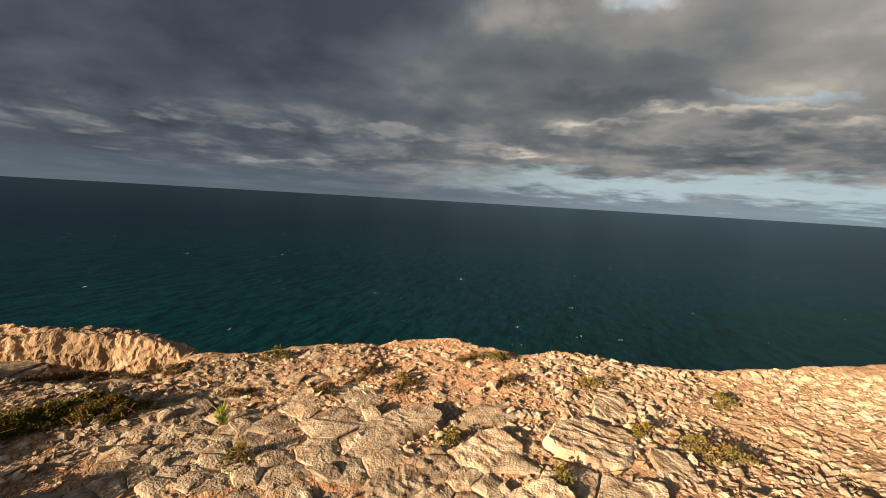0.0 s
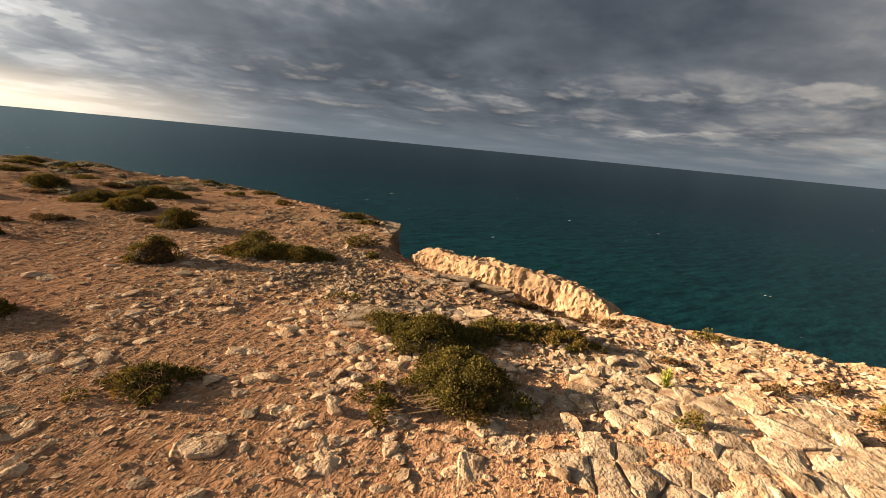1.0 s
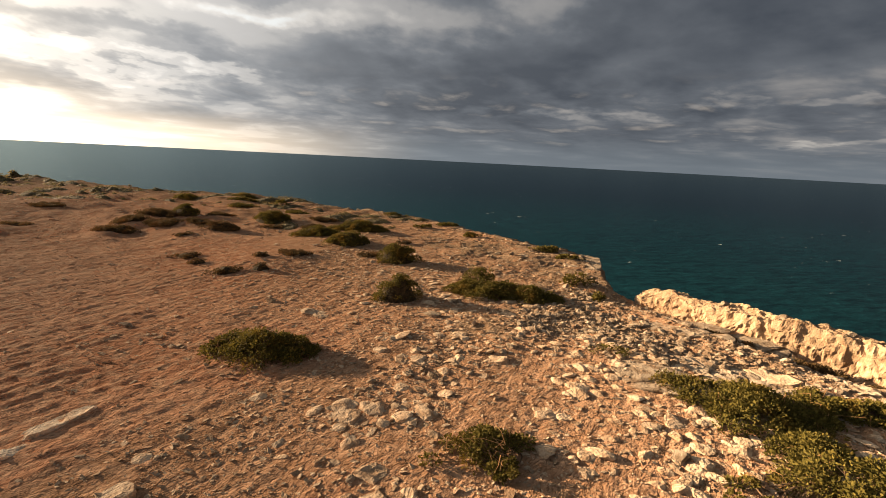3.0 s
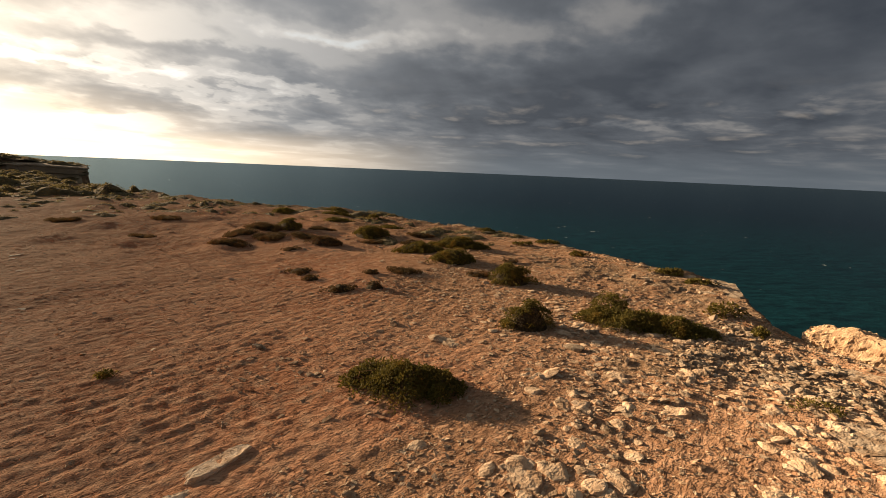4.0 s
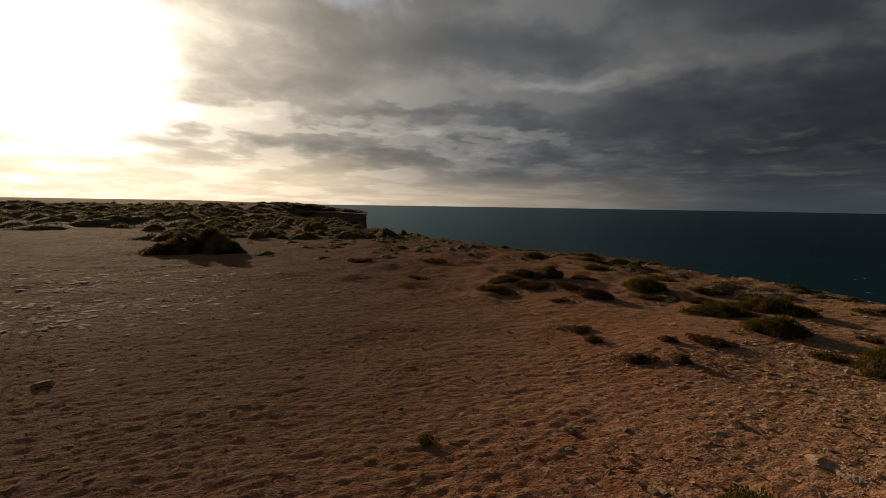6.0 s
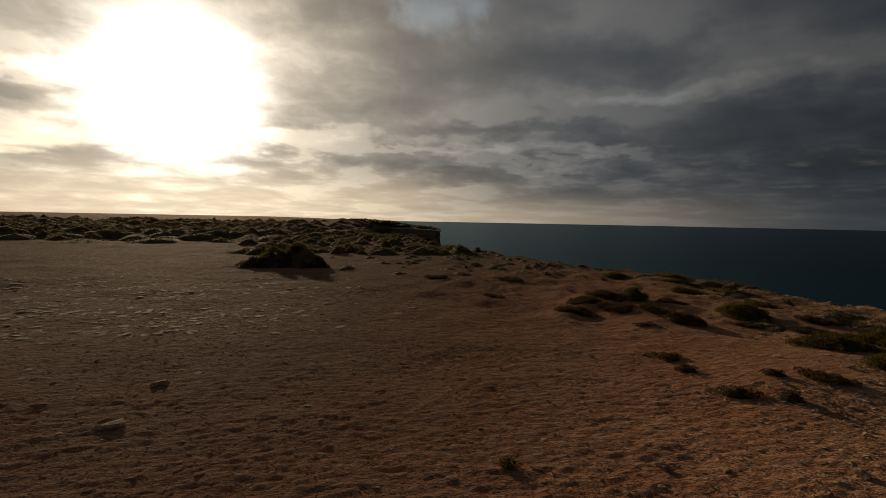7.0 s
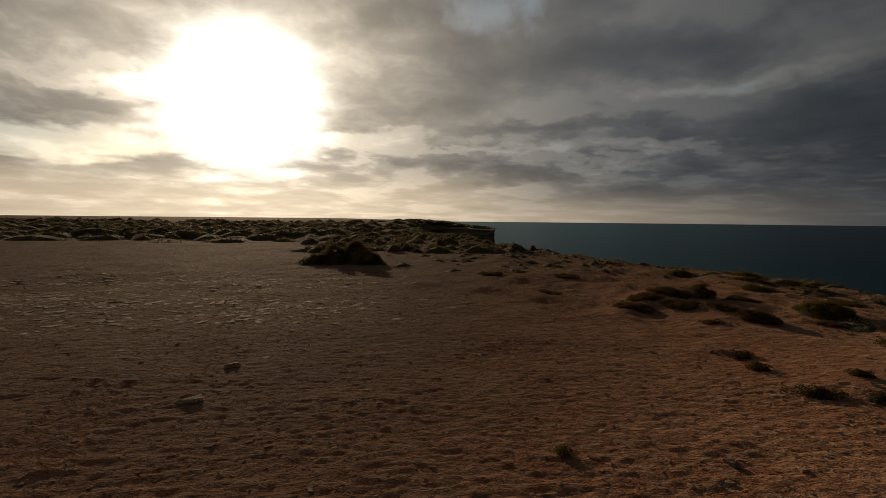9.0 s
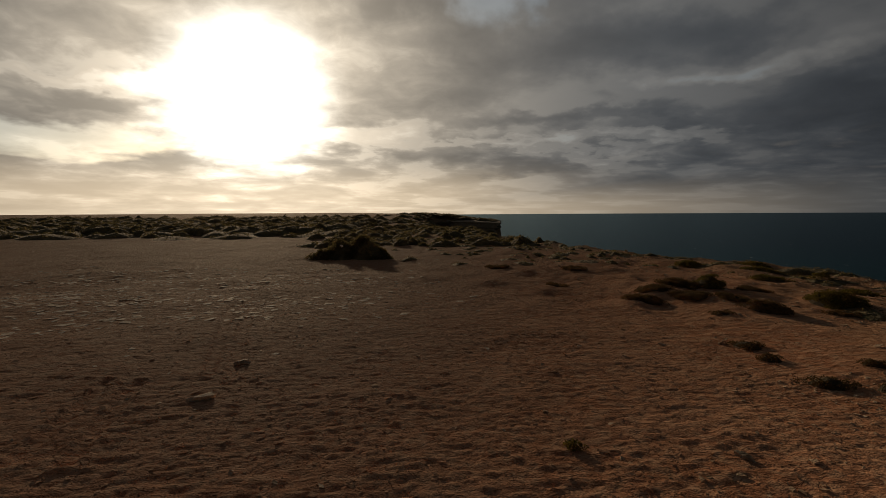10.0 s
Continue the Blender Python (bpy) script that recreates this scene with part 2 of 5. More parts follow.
def stone_material(name, light=(0.425, 0.352, 0.267), dark=(0.205, 0.145, 0.095), island=False, gloss=0.12):
    m, N, b = material(name)
    p = N.add("ShaderNodeNewGeometry")
    rnd = p.outputs["Random Per Island"] if island else N.add("ShaderNodeObjectInfo").outputs["Random"]
    pos = p.outputs["Position"]
    n2, n3 = N.noise(pos, 11.0, 6, 0.62), N.noise(pos, 95.0, 5, 0.65)
    c = N.mix(N.map(n2, 0.36, 0.60), dark, light)
    c = N.mix(N.map(n3, 0.54, 0.74, 0.0, 0.8), c, (0.25, 0.18, 0.12))
    c = N.mix(N.map(N.noise(pos, 5.5, 6, 0.7), 0.56, 0.66, 0.0, 0.5), c, (0.32, 0.255, 0.185))
    c = N.mix(N.map(N.noise(pos, 3.0, 3), 0.55, 0.7, 0.0, 0.45), c, (0.46, 0.29, 0.17))
    v = N.math("ADD", N.math("MULTIPLY", rnd, 0.5), 0.63)
    c = N.mix(1.0, c, N.add("ShaderNodeCombineXYZ", {0: v, 1: v, 2: v}).outputs[0], "MULTIPLY")
    link(N, b, Base_Color=c, Roughness=0.92, Specular_IOR_Level=gloss)
    nb = bump(N, N.noise(pos, 16.0, 4, 0.55), 1.0, 0.022)
    nb = bump(N, N.noise(pos, 75.0, 2, 0.5), 1.0, 0.010, nb)
    link(N, b, Normal=nb)
    return m


def leaf_material(name, a, c, through=0.3):
    m, N, b = material(name)
    g = N.add("ShaderNodeNewGeometry")
    r = g.outputs["Random Per Island"]
    col = N.mix(r, a, c)
    col = N.mix(N.map(N.noise(g.outputs["Position"], 5.0, 3), 0.52, 0.72, 0.0, 0.6), col, (c[0] * 1.5, c[1] * 1.1, c[2] * 0.9))
    link(N, b, Base_Color=col, Roughness=0.75, Specular_IOR_Level=0.08)
    t = N.add("ShaderNodeBsdfTranslucent", {"Color": col})
    mixed = N.add("ShaderNodeMixShader", {0: through, 1: b.outputs[0], 2: t.outputs[0]})
    out = [n for n in N.t.nodes if n.bl_idname == "ShaderNodeOutputMaterial"][0]
    N.t.links.new(mixed.outputs[0], out.inputs[0])
    return m


def plain_material(name, a, c, rough=0.9, scale=30.0, relief=0.01):
    m, N, b = material(name)
    p = N.add("ShaderNodeNewGeometry").outputs["Position"]
    n = N.noise(p, scale, 5, 0.6)
    link(N, b, Base_Color=N.mix(N.map(n, 0.3, 0.7), a, c), Roughness=rough, Specular_IOR_Level=0.2)
    link(N, b, Normal=bump(N, N.noise(p, scale * 3, 3 if relief > 0.01 else 4), 0.5 if relief < 0.02 else 1.0, relief))
    return m


def water_material():
    m, N, b = material("sea_water")
    p = N.add("ShaderNodeNewGeometry").outputs["Position"]
    q = N.vmath("MULTIPLY", N.add("ShaderNodeVectorRotate", {"Vector": p, "Angle": radians(35)}, rotation_type="Z_AXIS").outputs[0], (0.75, 1.0, 1.0))
    w1, w2, w3 = N.noise(q, 0.10, 4, 0.55, 0.3), N.noise(q, 0.45, 5, 0.6, 0.2), N.noise(p, 0.012, 4, 0.5)
    far = N.map(N.math("ADD", N.add("ShaderNodeVectorMath", {0: p}, operation="LENGTH").outputs["Value"], N.math("MULTIPLY", N.math("SUBTRACT", w3, 0.5), 160.0)), 40.0, 480.0)
    shallow = N.mix(N.map(w3, 0.35, 0.65), (0.0016, 0.0155, 0.0205), (0.0024, 0.0205, 0.0260))
    deep = N.mix(far, shallow, (0.0008, 0.0034, 0.0066))
    # lit and shaded sides of the waves, painted into the water's colour
    wave_shade = N.map(N.noise(N.vmath("MULTIPLY", q, (0.55, 1.6, 1.0)), 0.40, 7, 0.72), 0.34, 0.66, 0.40, 1.75, False)
    deep = N.mix(1.0, deep, N.add("ShaderNodeCombineXYZ", {0: wave_shade, 1: wave_shade, 2: wave_shade}).outputs[0], "MULTIPLY")
    crest = N.vmath("MULTIPLY", q, (0.5, 1.7, 1.0))
    cap = N.math("MULTIPLY", N.map(N.noise(q, 0.24, 2, 0.5), 0.71, 0.76), N.map(N.noise(crest, 1.0, 4, 0.6), 0.55, 0.62))
    nb = bump(N, w1, 1.0, 0.5)
    nb = bump(N, w2, 0.8, 0.3, nb)
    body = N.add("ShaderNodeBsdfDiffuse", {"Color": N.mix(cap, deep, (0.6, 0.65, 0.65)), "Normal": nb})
    gloss = N.add("ShaderNodeBsdfGlossy", {"Color": (0.60, 0.82, 0.93, 1.0), "Roughness": 0.16, "Normal": nb})
    fr = N.add("ShaderNodeFresnel", {"IOR": 1.33}).outputs[0]
    mixed = N.add("ShaderNodeMixShader", {0: N.math("ADD", N.math("MULTIPLY", fr, 0.30), 0.012), 1: body.outputs[0], 2: gloss.outputs[0]})
    out = [n for n in N.t.nodes if n.bl_idname == "ShaderNodeOutputMaterial"][0]
    N.t.links.new(mixed.outputs[0], out.inputs[0])
    N.t.nodes.remove(b)
    return m


M_GROUND = ground_material()
M_ROCK = stone_material("weathered_limestone")
M_GRAVEL = stone_material("limestone_gravel", (0.47, 0.35, 0.24), (0.31, 0.205, 0.128), island=True)
M_PEBBLE = stone_material("pale_limestone_pebbles", (0.57, 0.45, 0.325), (0.37, 0.255, 0.162), island=True)
M_ROCK_ISLAND = stone_material("weathered_limestone_beds", island=True)
# whitish stone, its colour lightened further to paint in sun glints
M_PALE = stone_material("pale_glint_flat_stone", (0.57, 0.49, 0.39), (0.36, 0.27, 0.19), island=True, gloss=0.14)
M_CLOD = stone_material("soil_clods", (0.46, 0.27, 0.15), (0.34, 0.18, 0.095), island=True, gloss=0.02)
M_FLAKE = stone_material("dried_soil_crust", (0.50, 0.31, 0.20), (0.39, 0.205, 0.122), island=True, gloss=0.02)
M_PINK = stone_material("pitted_pink_limestone", (0.50, 0.37, 0.245), (0.34, 0.225, 0.138))
M_WATER = water_material()
M_LEAF = leaf_material("shrub_leaf", (0.055, 0.052, 0.012), (0.185, 0.152, 0.038), 0.16)
M_SCRUB = leaf_material("scrub_leaf", (0.045, 0.042, 0.018), (0.120, 0.104, 0.050), 0.42)
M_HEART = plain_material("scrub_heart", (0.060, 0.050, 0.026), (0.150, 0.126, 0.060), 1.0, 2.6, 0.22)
# brown twigs, darkened with the shade inside a dense shrub
M_CORE = plain_material("twigs_and_shade_core", (0.026, 0.020, 0.011), (0.085, 0.064, 0.032), 1.0, 20.0, 0.05)
M_DRY = leaf_material("dry_leaf", (0.07, 0.050, 0.022), (0.13, 0.085, 0.038), 0.15)
M_FRESH = leaf_material("fresh_leaf", (0.20, 0.27, 0.05), (0.42, 0.44, 0.10))
M_STRAW = plain_material("dry_straw_stems", (0.26, 0.14, 0.06), (0.42, 0.25, 0.11))
M_STEM = plain_material("woody_stem", (0.10, 0.065, 0.04), (0.22, 0.15, 0.09))
M_WHITE = plain_material("white_scrap", (0.75, 0.75, 0.72), (0.85, 0.85, 0.83), 0.5)

# ---- shape tools ----
rng = np.random.default_rng(7)


def lattice(ix, iy, seed):
    h = (ix.astype(np.int64) * 374761393 + iy.astype(np.int64) * 668265263 + seed * 974711) & 0xFFFFFFFF
    h = ((h ^ (h >> 13)) * 1274126177) & 0xFFFFFFFF
    return ((h ^ (h >> 16)) & 0xFFFF) / 65535.0


def vnoise(x, y, seed=0):
    """Smooth value noise between 0 and 1."""
    ix, iy = np.floor(x), np.floor(y)
    fx, fy = x - ix, y - iy
    fx, fy = fx * fx * fx * (fx * (fx * 6 - 15) + 10), fy * fy * fy * (fy * (fy * 6 - 15) + 10)
    a, b = lattice(ix, iy, seed), lattice(ix + 1, iy, seed)
    c, d = lattice(ix, iy + 1, seed), lattice(ix + 1, iy + 1, seed)
    return (a * (1 - fx) + b * fx) * (1 - fy) + (c * (1 - fx) + d * fx) * fy


def fbm(x, y, octaves=4, seed=0, gain=0.5):
    s, amp, tot = 0.0, 1.0, 0.0
    for o in range(octaves):
        c, n = math.cos(0.6 * o + 0.3), math.sin(0.6 * o + 0.3)
        s = s + amp * vnoise((x * c - y * n) * 2 ** o + 13.7 * o, (x * n + y * c) * 2 ** o, seed + o)
        tot += amp
        amp *= gain
    return s / tot


def smooth(a, b, v):
    t = np.clip((v - a) / (b - a), 0, 1)
    return t * t * (3 - 2 * t)


def make_mesh(name, verts, faces, mat, shade=False):
    """A mesh from arrays: verts (n, 3), faces (m, k)."""
    me = bpy.data.meshes.new(name)
    verts, faces = np.asarray(verts, np.float32), np.asarray(faces, np.int32)
    k = faces.shape[1]
    me.vertices.add(len(verts))
    me.vertices.foreach_set("co", verts.ravel())
    me.loops.add(faces.size)
    me.loops.foreach_set("vertex_index", faces.ravel())
    me.polygons.add(len(faces))
    me.polygons.foreach_set("loop_start", np.arange(0, faces.size, k, dtype=np.int32))
    me.polygons.foreach_set("use_smooth", np.full(len(faces), shade))
    me.materials.append(mat)
    me.update(calc_edges=True)
    me.validate()
    return me


def thing(name, label, category, group="", at=(0, 0, 0)):
    e = tagged(new(name), label, category, group)
    e.location = at
    return e


def part(name, me, parent, label=""):
    ob = tagged(new(name, me), label)
    ob.parent = parent
    return ob


# ---- the lie of the land ----
SEA_Z = -24.0
# the cliff's edge: x of the edge for each y
EDGE_Y = [-3000, -200, -30, -12, -10, -8.6, -7.3, -6.67, -5.9, -5.48, -4.88, -3.73, -3.03, -1.6, -0.35, 0.08, 0.75, 0.97, 2.5, 4.3, 5.7, 9.5, 10.6, 12.9, 14.6, 16, 19.6, 24, 27.5, 40, 60, 78.5, 80, 88, 105, 200, 3000]
EDGE_X = [-900, -60, 0, 3.45, 3.55, 3.74, 4.12, 4.59, 4.86, 5.3, 5.42, 5.56, 5.66, 6.05, 6.55, 6.45, 7.9, 8.15, 8.5, 9.0, 9.4, 9.4, 9.6, 9.0, 8.1, 7.5, 5.6, 4.4, 3.7, 2.3, 1.8, 3.0, 10.1, 10.3, 7.5, -25, -700]


def edge_d(x, y):
    """Metres beyond the cliff's edge (below 0: on land)."""
    xe = np.interp(y, EDGE_Y, EDGE_X)
    slope = (np.interp(y + 0.3, EDGE_Y, EDGE_X) - np.interp(y - 0.3, EDGE_Y, EDGE_X)) / 0.6
    wob = (fbm(x * 1.1 + 5, y * 1.1, 4, 11) - 0.5) * 0.36
    return (x - xe) / np.sqrt(1 + slope ** 2) + wob


def rockiness(x, y):
    d = edge_d(x, y)
    reach = np.interp(y, [-12, -3, -1, 2, 5, 9, 20], [3.8, 3.1, 2.7, 2.5, 2.0, 1.6, 1.0])
    r = smooth(-1.25, -0.45, d / reach) * 0.75
    r = r + (fbm(x * 0.9, y * 0.9, 4, 21) - 0.5) * 0.9
    west = smooth(3.2, 1.2, np.hypot((x + 5.5) / 1.6, (y - 8.5) / 0.9)) * 0.12
    return np.clip(r + west * fbm(x * 2, y * 2, 3, 25), 0, 1)


def top_z(x, y):
    """Height of the plateau without its cliff."""
    r = np.hypot(x, y)
    z = (fbm(x * 0.22, y * 0.22, 3, 3) - 0.5) * 0.16 * smooth(1, 6, r)
    z = z + 0.2 * smooth(22, 60, r) + smooth(45, 78, y) * (0.15 + 0.75 * smooth(10, -5, x)) + 0.2 * smooth(60, 400, r) * smooth(20, -20, x)
    z = z - 0.55 * smooth(0, 9, x) * smooth(62, 78, y)
    for mx, my, mw, mh in ((4.7, 7.7, 1.5, 0.15), (3.9, 4.1, 0.8, 0.06), (5.9, 4.7, 1.0, 0.07), (6.2, 6.8, 0.9, 0.08), (4.6, 9.6, 1.0, 0.10), (6.6, 9.2, 1.1, 0.10), (2.6, 11.5, 1.4, 0.10)):
        z = z + mh * np.exp(-((x - mx) ** 2 + (y - my) ** 2) / mw ** 2)
    # the hollow between the plateau and the headland's cap
    z = z - 2.3 * smooth(33, 74, y) * smooth(-5.5, 1.0, x) * smooth(81.5, 79.5, y)
    z = z + (fbm(x * 0.8, y * 0.8, 3, 7) - 0.5) * 0.15 * smooth(5, 10, y) * smooth(60, 30, y)
    z = z + (fbm(x * 1.5, y * 1.5, 3, 9) - 0.5) * 0.17 * smooth(4.0, 8.0, y) * smooth(-1, 3, x) * smooth(40, 20, y)
    z = z + (fbm(x * 0.03, y * 0.03, 4, 5) - 0.5) * 0.5 * smooth(30, 120, r)
    return z


def terraces(t, sharp):
    """A rising value broken into treads with steep risers."""
    f = t - np.floor(t)
    return np.floor(t) + smooth(sharp, 1.0, f)


# shallow hollows trodden into the soil: x, y, length, width, turn
tread = np.random.default_rng(61)
HOLLOWS = [(tread.normal(-0.3, 1.3), tread.normal(2.5, 1.1), tread.uniform(0.14, 0.30), tread.uniform(0.08, 0.13), tread.uniform(-0.9, 0.9)) for _ in range(34)]
HOLLOWS += [(-1.98, 3.66, 0.34, 0.2, 0.3), (-2.0, 4.46, 0.26, 0.16, 0.2), (-0.01, 5.9, 0.6, 0.3, 0.1), (-1.63, 2.59, 0.3, 0.2, 0.4), (-1.36, 2.92, 0.28, 0.15, -0.3)]


def trodden(x, y):
    z = np.zeros_like(x)
    for hx, hy, long, wide, turn in HOLLOWS:
        sel = (np.abs(x - hx) < 0.5) & (np.abs(y - hy) < 0.5)
        if not sel.any():
            continue
        u, v = x[sel] - hx, y[sel] - hy
        a, b = u * math.cos(turn) + v * math.sin(turn), v * math.cos(turn) - u * math.sin(turn)
        q = np.hypot(a / (wide * 0.5), b / (long * 0.5))
        z[sel] += -0.0042 * smooth(1.05, 0.55, q) + 0.0032 * smooth(1.55, 1.1, q) * smooth(0.9, 1.1, q)
    # wheel marks across the open soil
    for x0, y0, x1, y1 in ((-3.5, 7.6, -2.2, 4.2), (-3.2, 7.6, -1.95, 4.1), (-2.72, 4.0, -2.3, 2.7), (-3.0, 4.0, -2.62, 2.7)):
        L = math.hypot(x1 - x0, y1 - y0)
        k = np.clip(((x - x0) * (x1 - x0) + (y - y0) * (y1 - y0)) / L ** 2, 0, 1)
        q = np.hypot(x - x0 - k * (x1 - x0), y - y0 - k * (y1 - y0))
        z = z - 0.016 * smooth(0.07, 0.04, q) + 0.012 * smooth(0.13, 0.09, q) * smooth(0.05, 0.08, q)
    return z


def bedded(x, y):
    """How far the ground is bare layered bedrock (0 to 1)."""
    return smooth(-5.7, -6.5, y - 0.25 * (fbm(x * 2, y * 2, 2, 57) - 0.5) * 4) * smooth(1.6, 2.3, x)


def ground_z(x, y, fine=True):
    x, y = np.asarray(x, float), np.asarray(y, float)
    d = edge_d(x, y)
    z = top_z(x, y)
    # the shelf below the broken rim
    z = z - 0.17 * smooth(-0.8, -0.2, d) * smooth(-3.1, -2.5, y) * smooth(0.3, -0.4, y)
    near = smooth(60, 15, np.hypot(x, y))
    if fine:
        rk = rockiness(x, y)
        crust = (fbm(x * 1.5, y * 2.0, 2, 31) - 0.5) * 0.03 + np.abs(fbm(x * 6.0, y * 9.0, 4, 41) - 0.5) * 0.005
        crust = crust + np.abs(fbm(x * 9, y * 19, 3, 47, 0.65) - 0.5) * 0.010
        worn = smooth(0.34, 0.58, fbm(x * 0.8, y * 0.8, 3, 37))
        t = fbm(x * 4.6 + y * 1.6, y * 15.0 - x * 2.5, 3, 35, 0.6) * 15
        crust = crust + (terraces(t, 0.7) - 7.5) * (0.0005 + 0.0008 * worn)
        t = fbm(x * 9.0 + y * 3, y * 24.0 - x * 4, 2, 39, 0.6) * 10
        crust = crust + (terraces(t, 0.7) - 5.0) * 0.0018
        if x.ndim and x.size > 1:
            crust = crust + trodden(x, y)
        rough = 0.85 + 0.35 * np.exp(-(((x + 0.5) / 1.9) ** 2 + ((y - 2.4) / 1.8) ** 2))
        crust = crust * rough * (1 - 0.30 * smooth(-6.8, -3.2, d))
        t = fbm(x * 1.6, y * 1.6, 4, 51) * 6
        ledge = (terraces(t, 0.8) - 3) * 0.020 + (fbm(x * 12, y * 12, 4, 55) - 0.5) * 0.020
        # thin beds cropping out in lines
        bed = bedded(x, y)
        t = (x * 0.42 - y * 0.91) * 7.5 + fbm(x * 1.3, y * 1.3, 4, 59) * 5.0
        beds = (terraces(t, 0.72) - t) * 0.022 * smooth(0.3, 0.6, fbm(x * 1.7, y * 1.7, 2, 66))
        t = (x * 0.42 - y * 0.91) * 17 + fbm(x * 2.0, y * 2.0, 4, 60) * 5.0
        beds = beds + (terraces(t, 0.7) - t) * 0.011 + (fbm(x * 14, y * 14, 3, 67) - 0.5) * 0.016 + (fbm(x * 1.1, y * 1.1, 3, 58) - 0.5) * 0.10
        ledge = ledge * (1 - bed) + beds * bed
        rk = np.maximum(rk, bed)
        z = z + near * (crust * (1 - rk) + ledge * rk)
    drop = smooth(0.0, 0.10, d) * 0.55 + smooth(0.1, 0.5, d) * 1.3 + np.clip(d - 0.3, 0, None) * 14
    drop = drop + np.clip(d, 0, 1) * (fbm(x * 3, y * 3, 3, 61) - 0.5) * 1.5
    return np.maximum(z - np.maximum(drop, 0), SEA_Z - 4)


def axis(fine0, fine1, step, far0, far1, reach0, reach1):
    """Grid lines: close between fine0 and fine1, wider by 2.2 % of the way out to reach, then ever faster."""
    mid = list(np.arange(fine0, fine1, step))

    def out(first, last, reach):
        p, s = [0.0], step
        while p[-1] < last:
            s = step + 0.022 * p[-1] if p[-1] < reach else s * 1.085
            p.append(p[-1] + s)
        return first, np.array(p[1:])

    a, lo = out(mid[0], mid[0] - far0, reach0)
    b, hi = out(mid[-1], far1 - mid[-1], reach1)
    return np.concatenate([(a - lo)[::-1], mid, b + hi])


def build_ground():
    gx, gy = axis(-1.6, 5.7, 0.0195, -2600, 60, 12, 5), axis(-7.2, 4.2, 0.0195, -2600, 2900, 3, 24)
    X, Y = np.meshgrid(gx, gy)
    Z = ground_z(X, Y)
    nx, ny = len(gx), len(gy)
    i = np.arange(nx * ny).reshape(ny, nx)
    quads = np.stack([i[:-1, :-1], i[:-1, 1:], i[1:, 1:], i[1:, :-1]], -1).reshape(-1, 4)
    V = np.stack([X, Y, Z], -1).reshape(-1, 3)
    keep = (V[quads][:, :, 2].max(1) > SEA_Z - 3.9)
    me = make_mesh("ground", V, quads[keep], M_GROUND, True)
    at = me.attributes.new("rock", "FLOAT", "POINT")
    rk = np.maximum(rockiness(X, Y), smooth(74, 79, Y) * smooth(-7, -1, X)).ravel()
    rk = np.maximum(rk, np.maximum(smooth(0.0, 0.15, edge_d(X, Y)), bedded(X, Y)).ravel())
    at.data.foreach_set("value", rk.astype(np.float32))
    st = smooth(-6.8, -3.2, edge_d(X, Y) * np.interp(Y, [-3, 3, 8, 16], [1.0, 1.0, 1.4, 2.2])).ravel()
    me.attributes.new("stony", "FLOAT", "POINT").data.foreach_set("value", st.astype(np.float32))
    return tagged(new("ground", me), "red-brown sandy soil with limestone bedrock above a sea cliff", "ground", kind="structure")


def build_sea():
    rings = np.concatenate([[0.0], np.geomspace(20, 4960, 40)])
    n = 96
    a = np.linspace(0, 2 * math.pi, n, endpoint=False)
    V = [(0, 0, SEA_Z)] + [(r * math.cos(t), r * math.sin(t), SEA_Z) for r in rings[1:] for t in a]
    F = []
    for k in range(len(rings) - 2):
        for j in range(n):
            p, q = 1 + k * n + j, 1 + k * n + (j + 1) % n
            F.append((p, p + n, q + n, q))
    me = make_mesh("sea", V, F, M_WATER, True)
    return tagged(new("sea", me), "dark teal open sea with scattered whitecaps", "water", kind="structure")


ground = build_ground()
sea = build_sea()


# ---- rock shapes ----
def ico(level):
    bm = bmesh.new()
    bmesh.ops.create_icosphere(bm, subdivisions=level, radius=1.0)
    bm.verts.ensure_lookup_table()
    v = np.array([p.co[:] for p in bm.verts])
    f = np.array([[p.index for p in q.verts] for q in bm.faces])
    bm.free()
    return v, f


def chop(v, r, cuts, lo=0.45, hi=0.85):
    """Cut flat facets into a round lump."""
    v = v.copy()
    for _ in range(cuts):
        n = r.normal(size=3)
        n /= np.linalg.norm(n)
        c = r.uniform(lo, hi)
        over = np.clip(v @ n - c, 0, None)
        v -= over[:, None] * n
    return v


ICO1, ICO2, ICO3 = ico(1), ico(2), ico(3)
# a chip with eight corners and twelve faces
CHIP = (np.array([(x, y, z) for z in (-0.62, 0.62) for x, y in ((-0.7, -0.62), (0.66, -0.7), (0.74, 0.6), (-0.6, 0.72))]),
        np.array([(0, 2, 1), (0, 3, 2), (4, 5, 6), (4, 6, 7), (0, 1, 5), (0, 5, 4), (1, 2, 6), (1, 6, 5), (2, 3, 7), (2, 7, 6), (3, 0, 4), (3, 4, 7)]))


def stone_mesh(name, r, mat, flat=0.6, long=1.3, level=ICO3):
    v, f = level
    v = chop(v, r, 14, 0.42, 0.80)
    k = r.uniform(0, 50)
    v = v * (1 + 0.16 * (fbm(v[:, 0] * 2.2 + k, v[:, 1] * 2.2 + v[:, 2] * 1.7, 4, 141)[:, None] - 0.5))
    v = v * (long * r.uniform(0.85, 1.15), r.uniform(0.75, 1.0), flat * r.uniform(0.8, 1.2))
    return make_mesh(name, v, f, mat)


STONES = [stone_mesh("stone", rng, M_ROCK, fl, lo) for fl, lo in ((0.7, 1.2), (0.6, 1.4), (0.5, 1.3), (0.8, 1.1), (0.45, 1.5), (0.65, 1.6), (0.55, 1.2), (0.75, 1.35))]


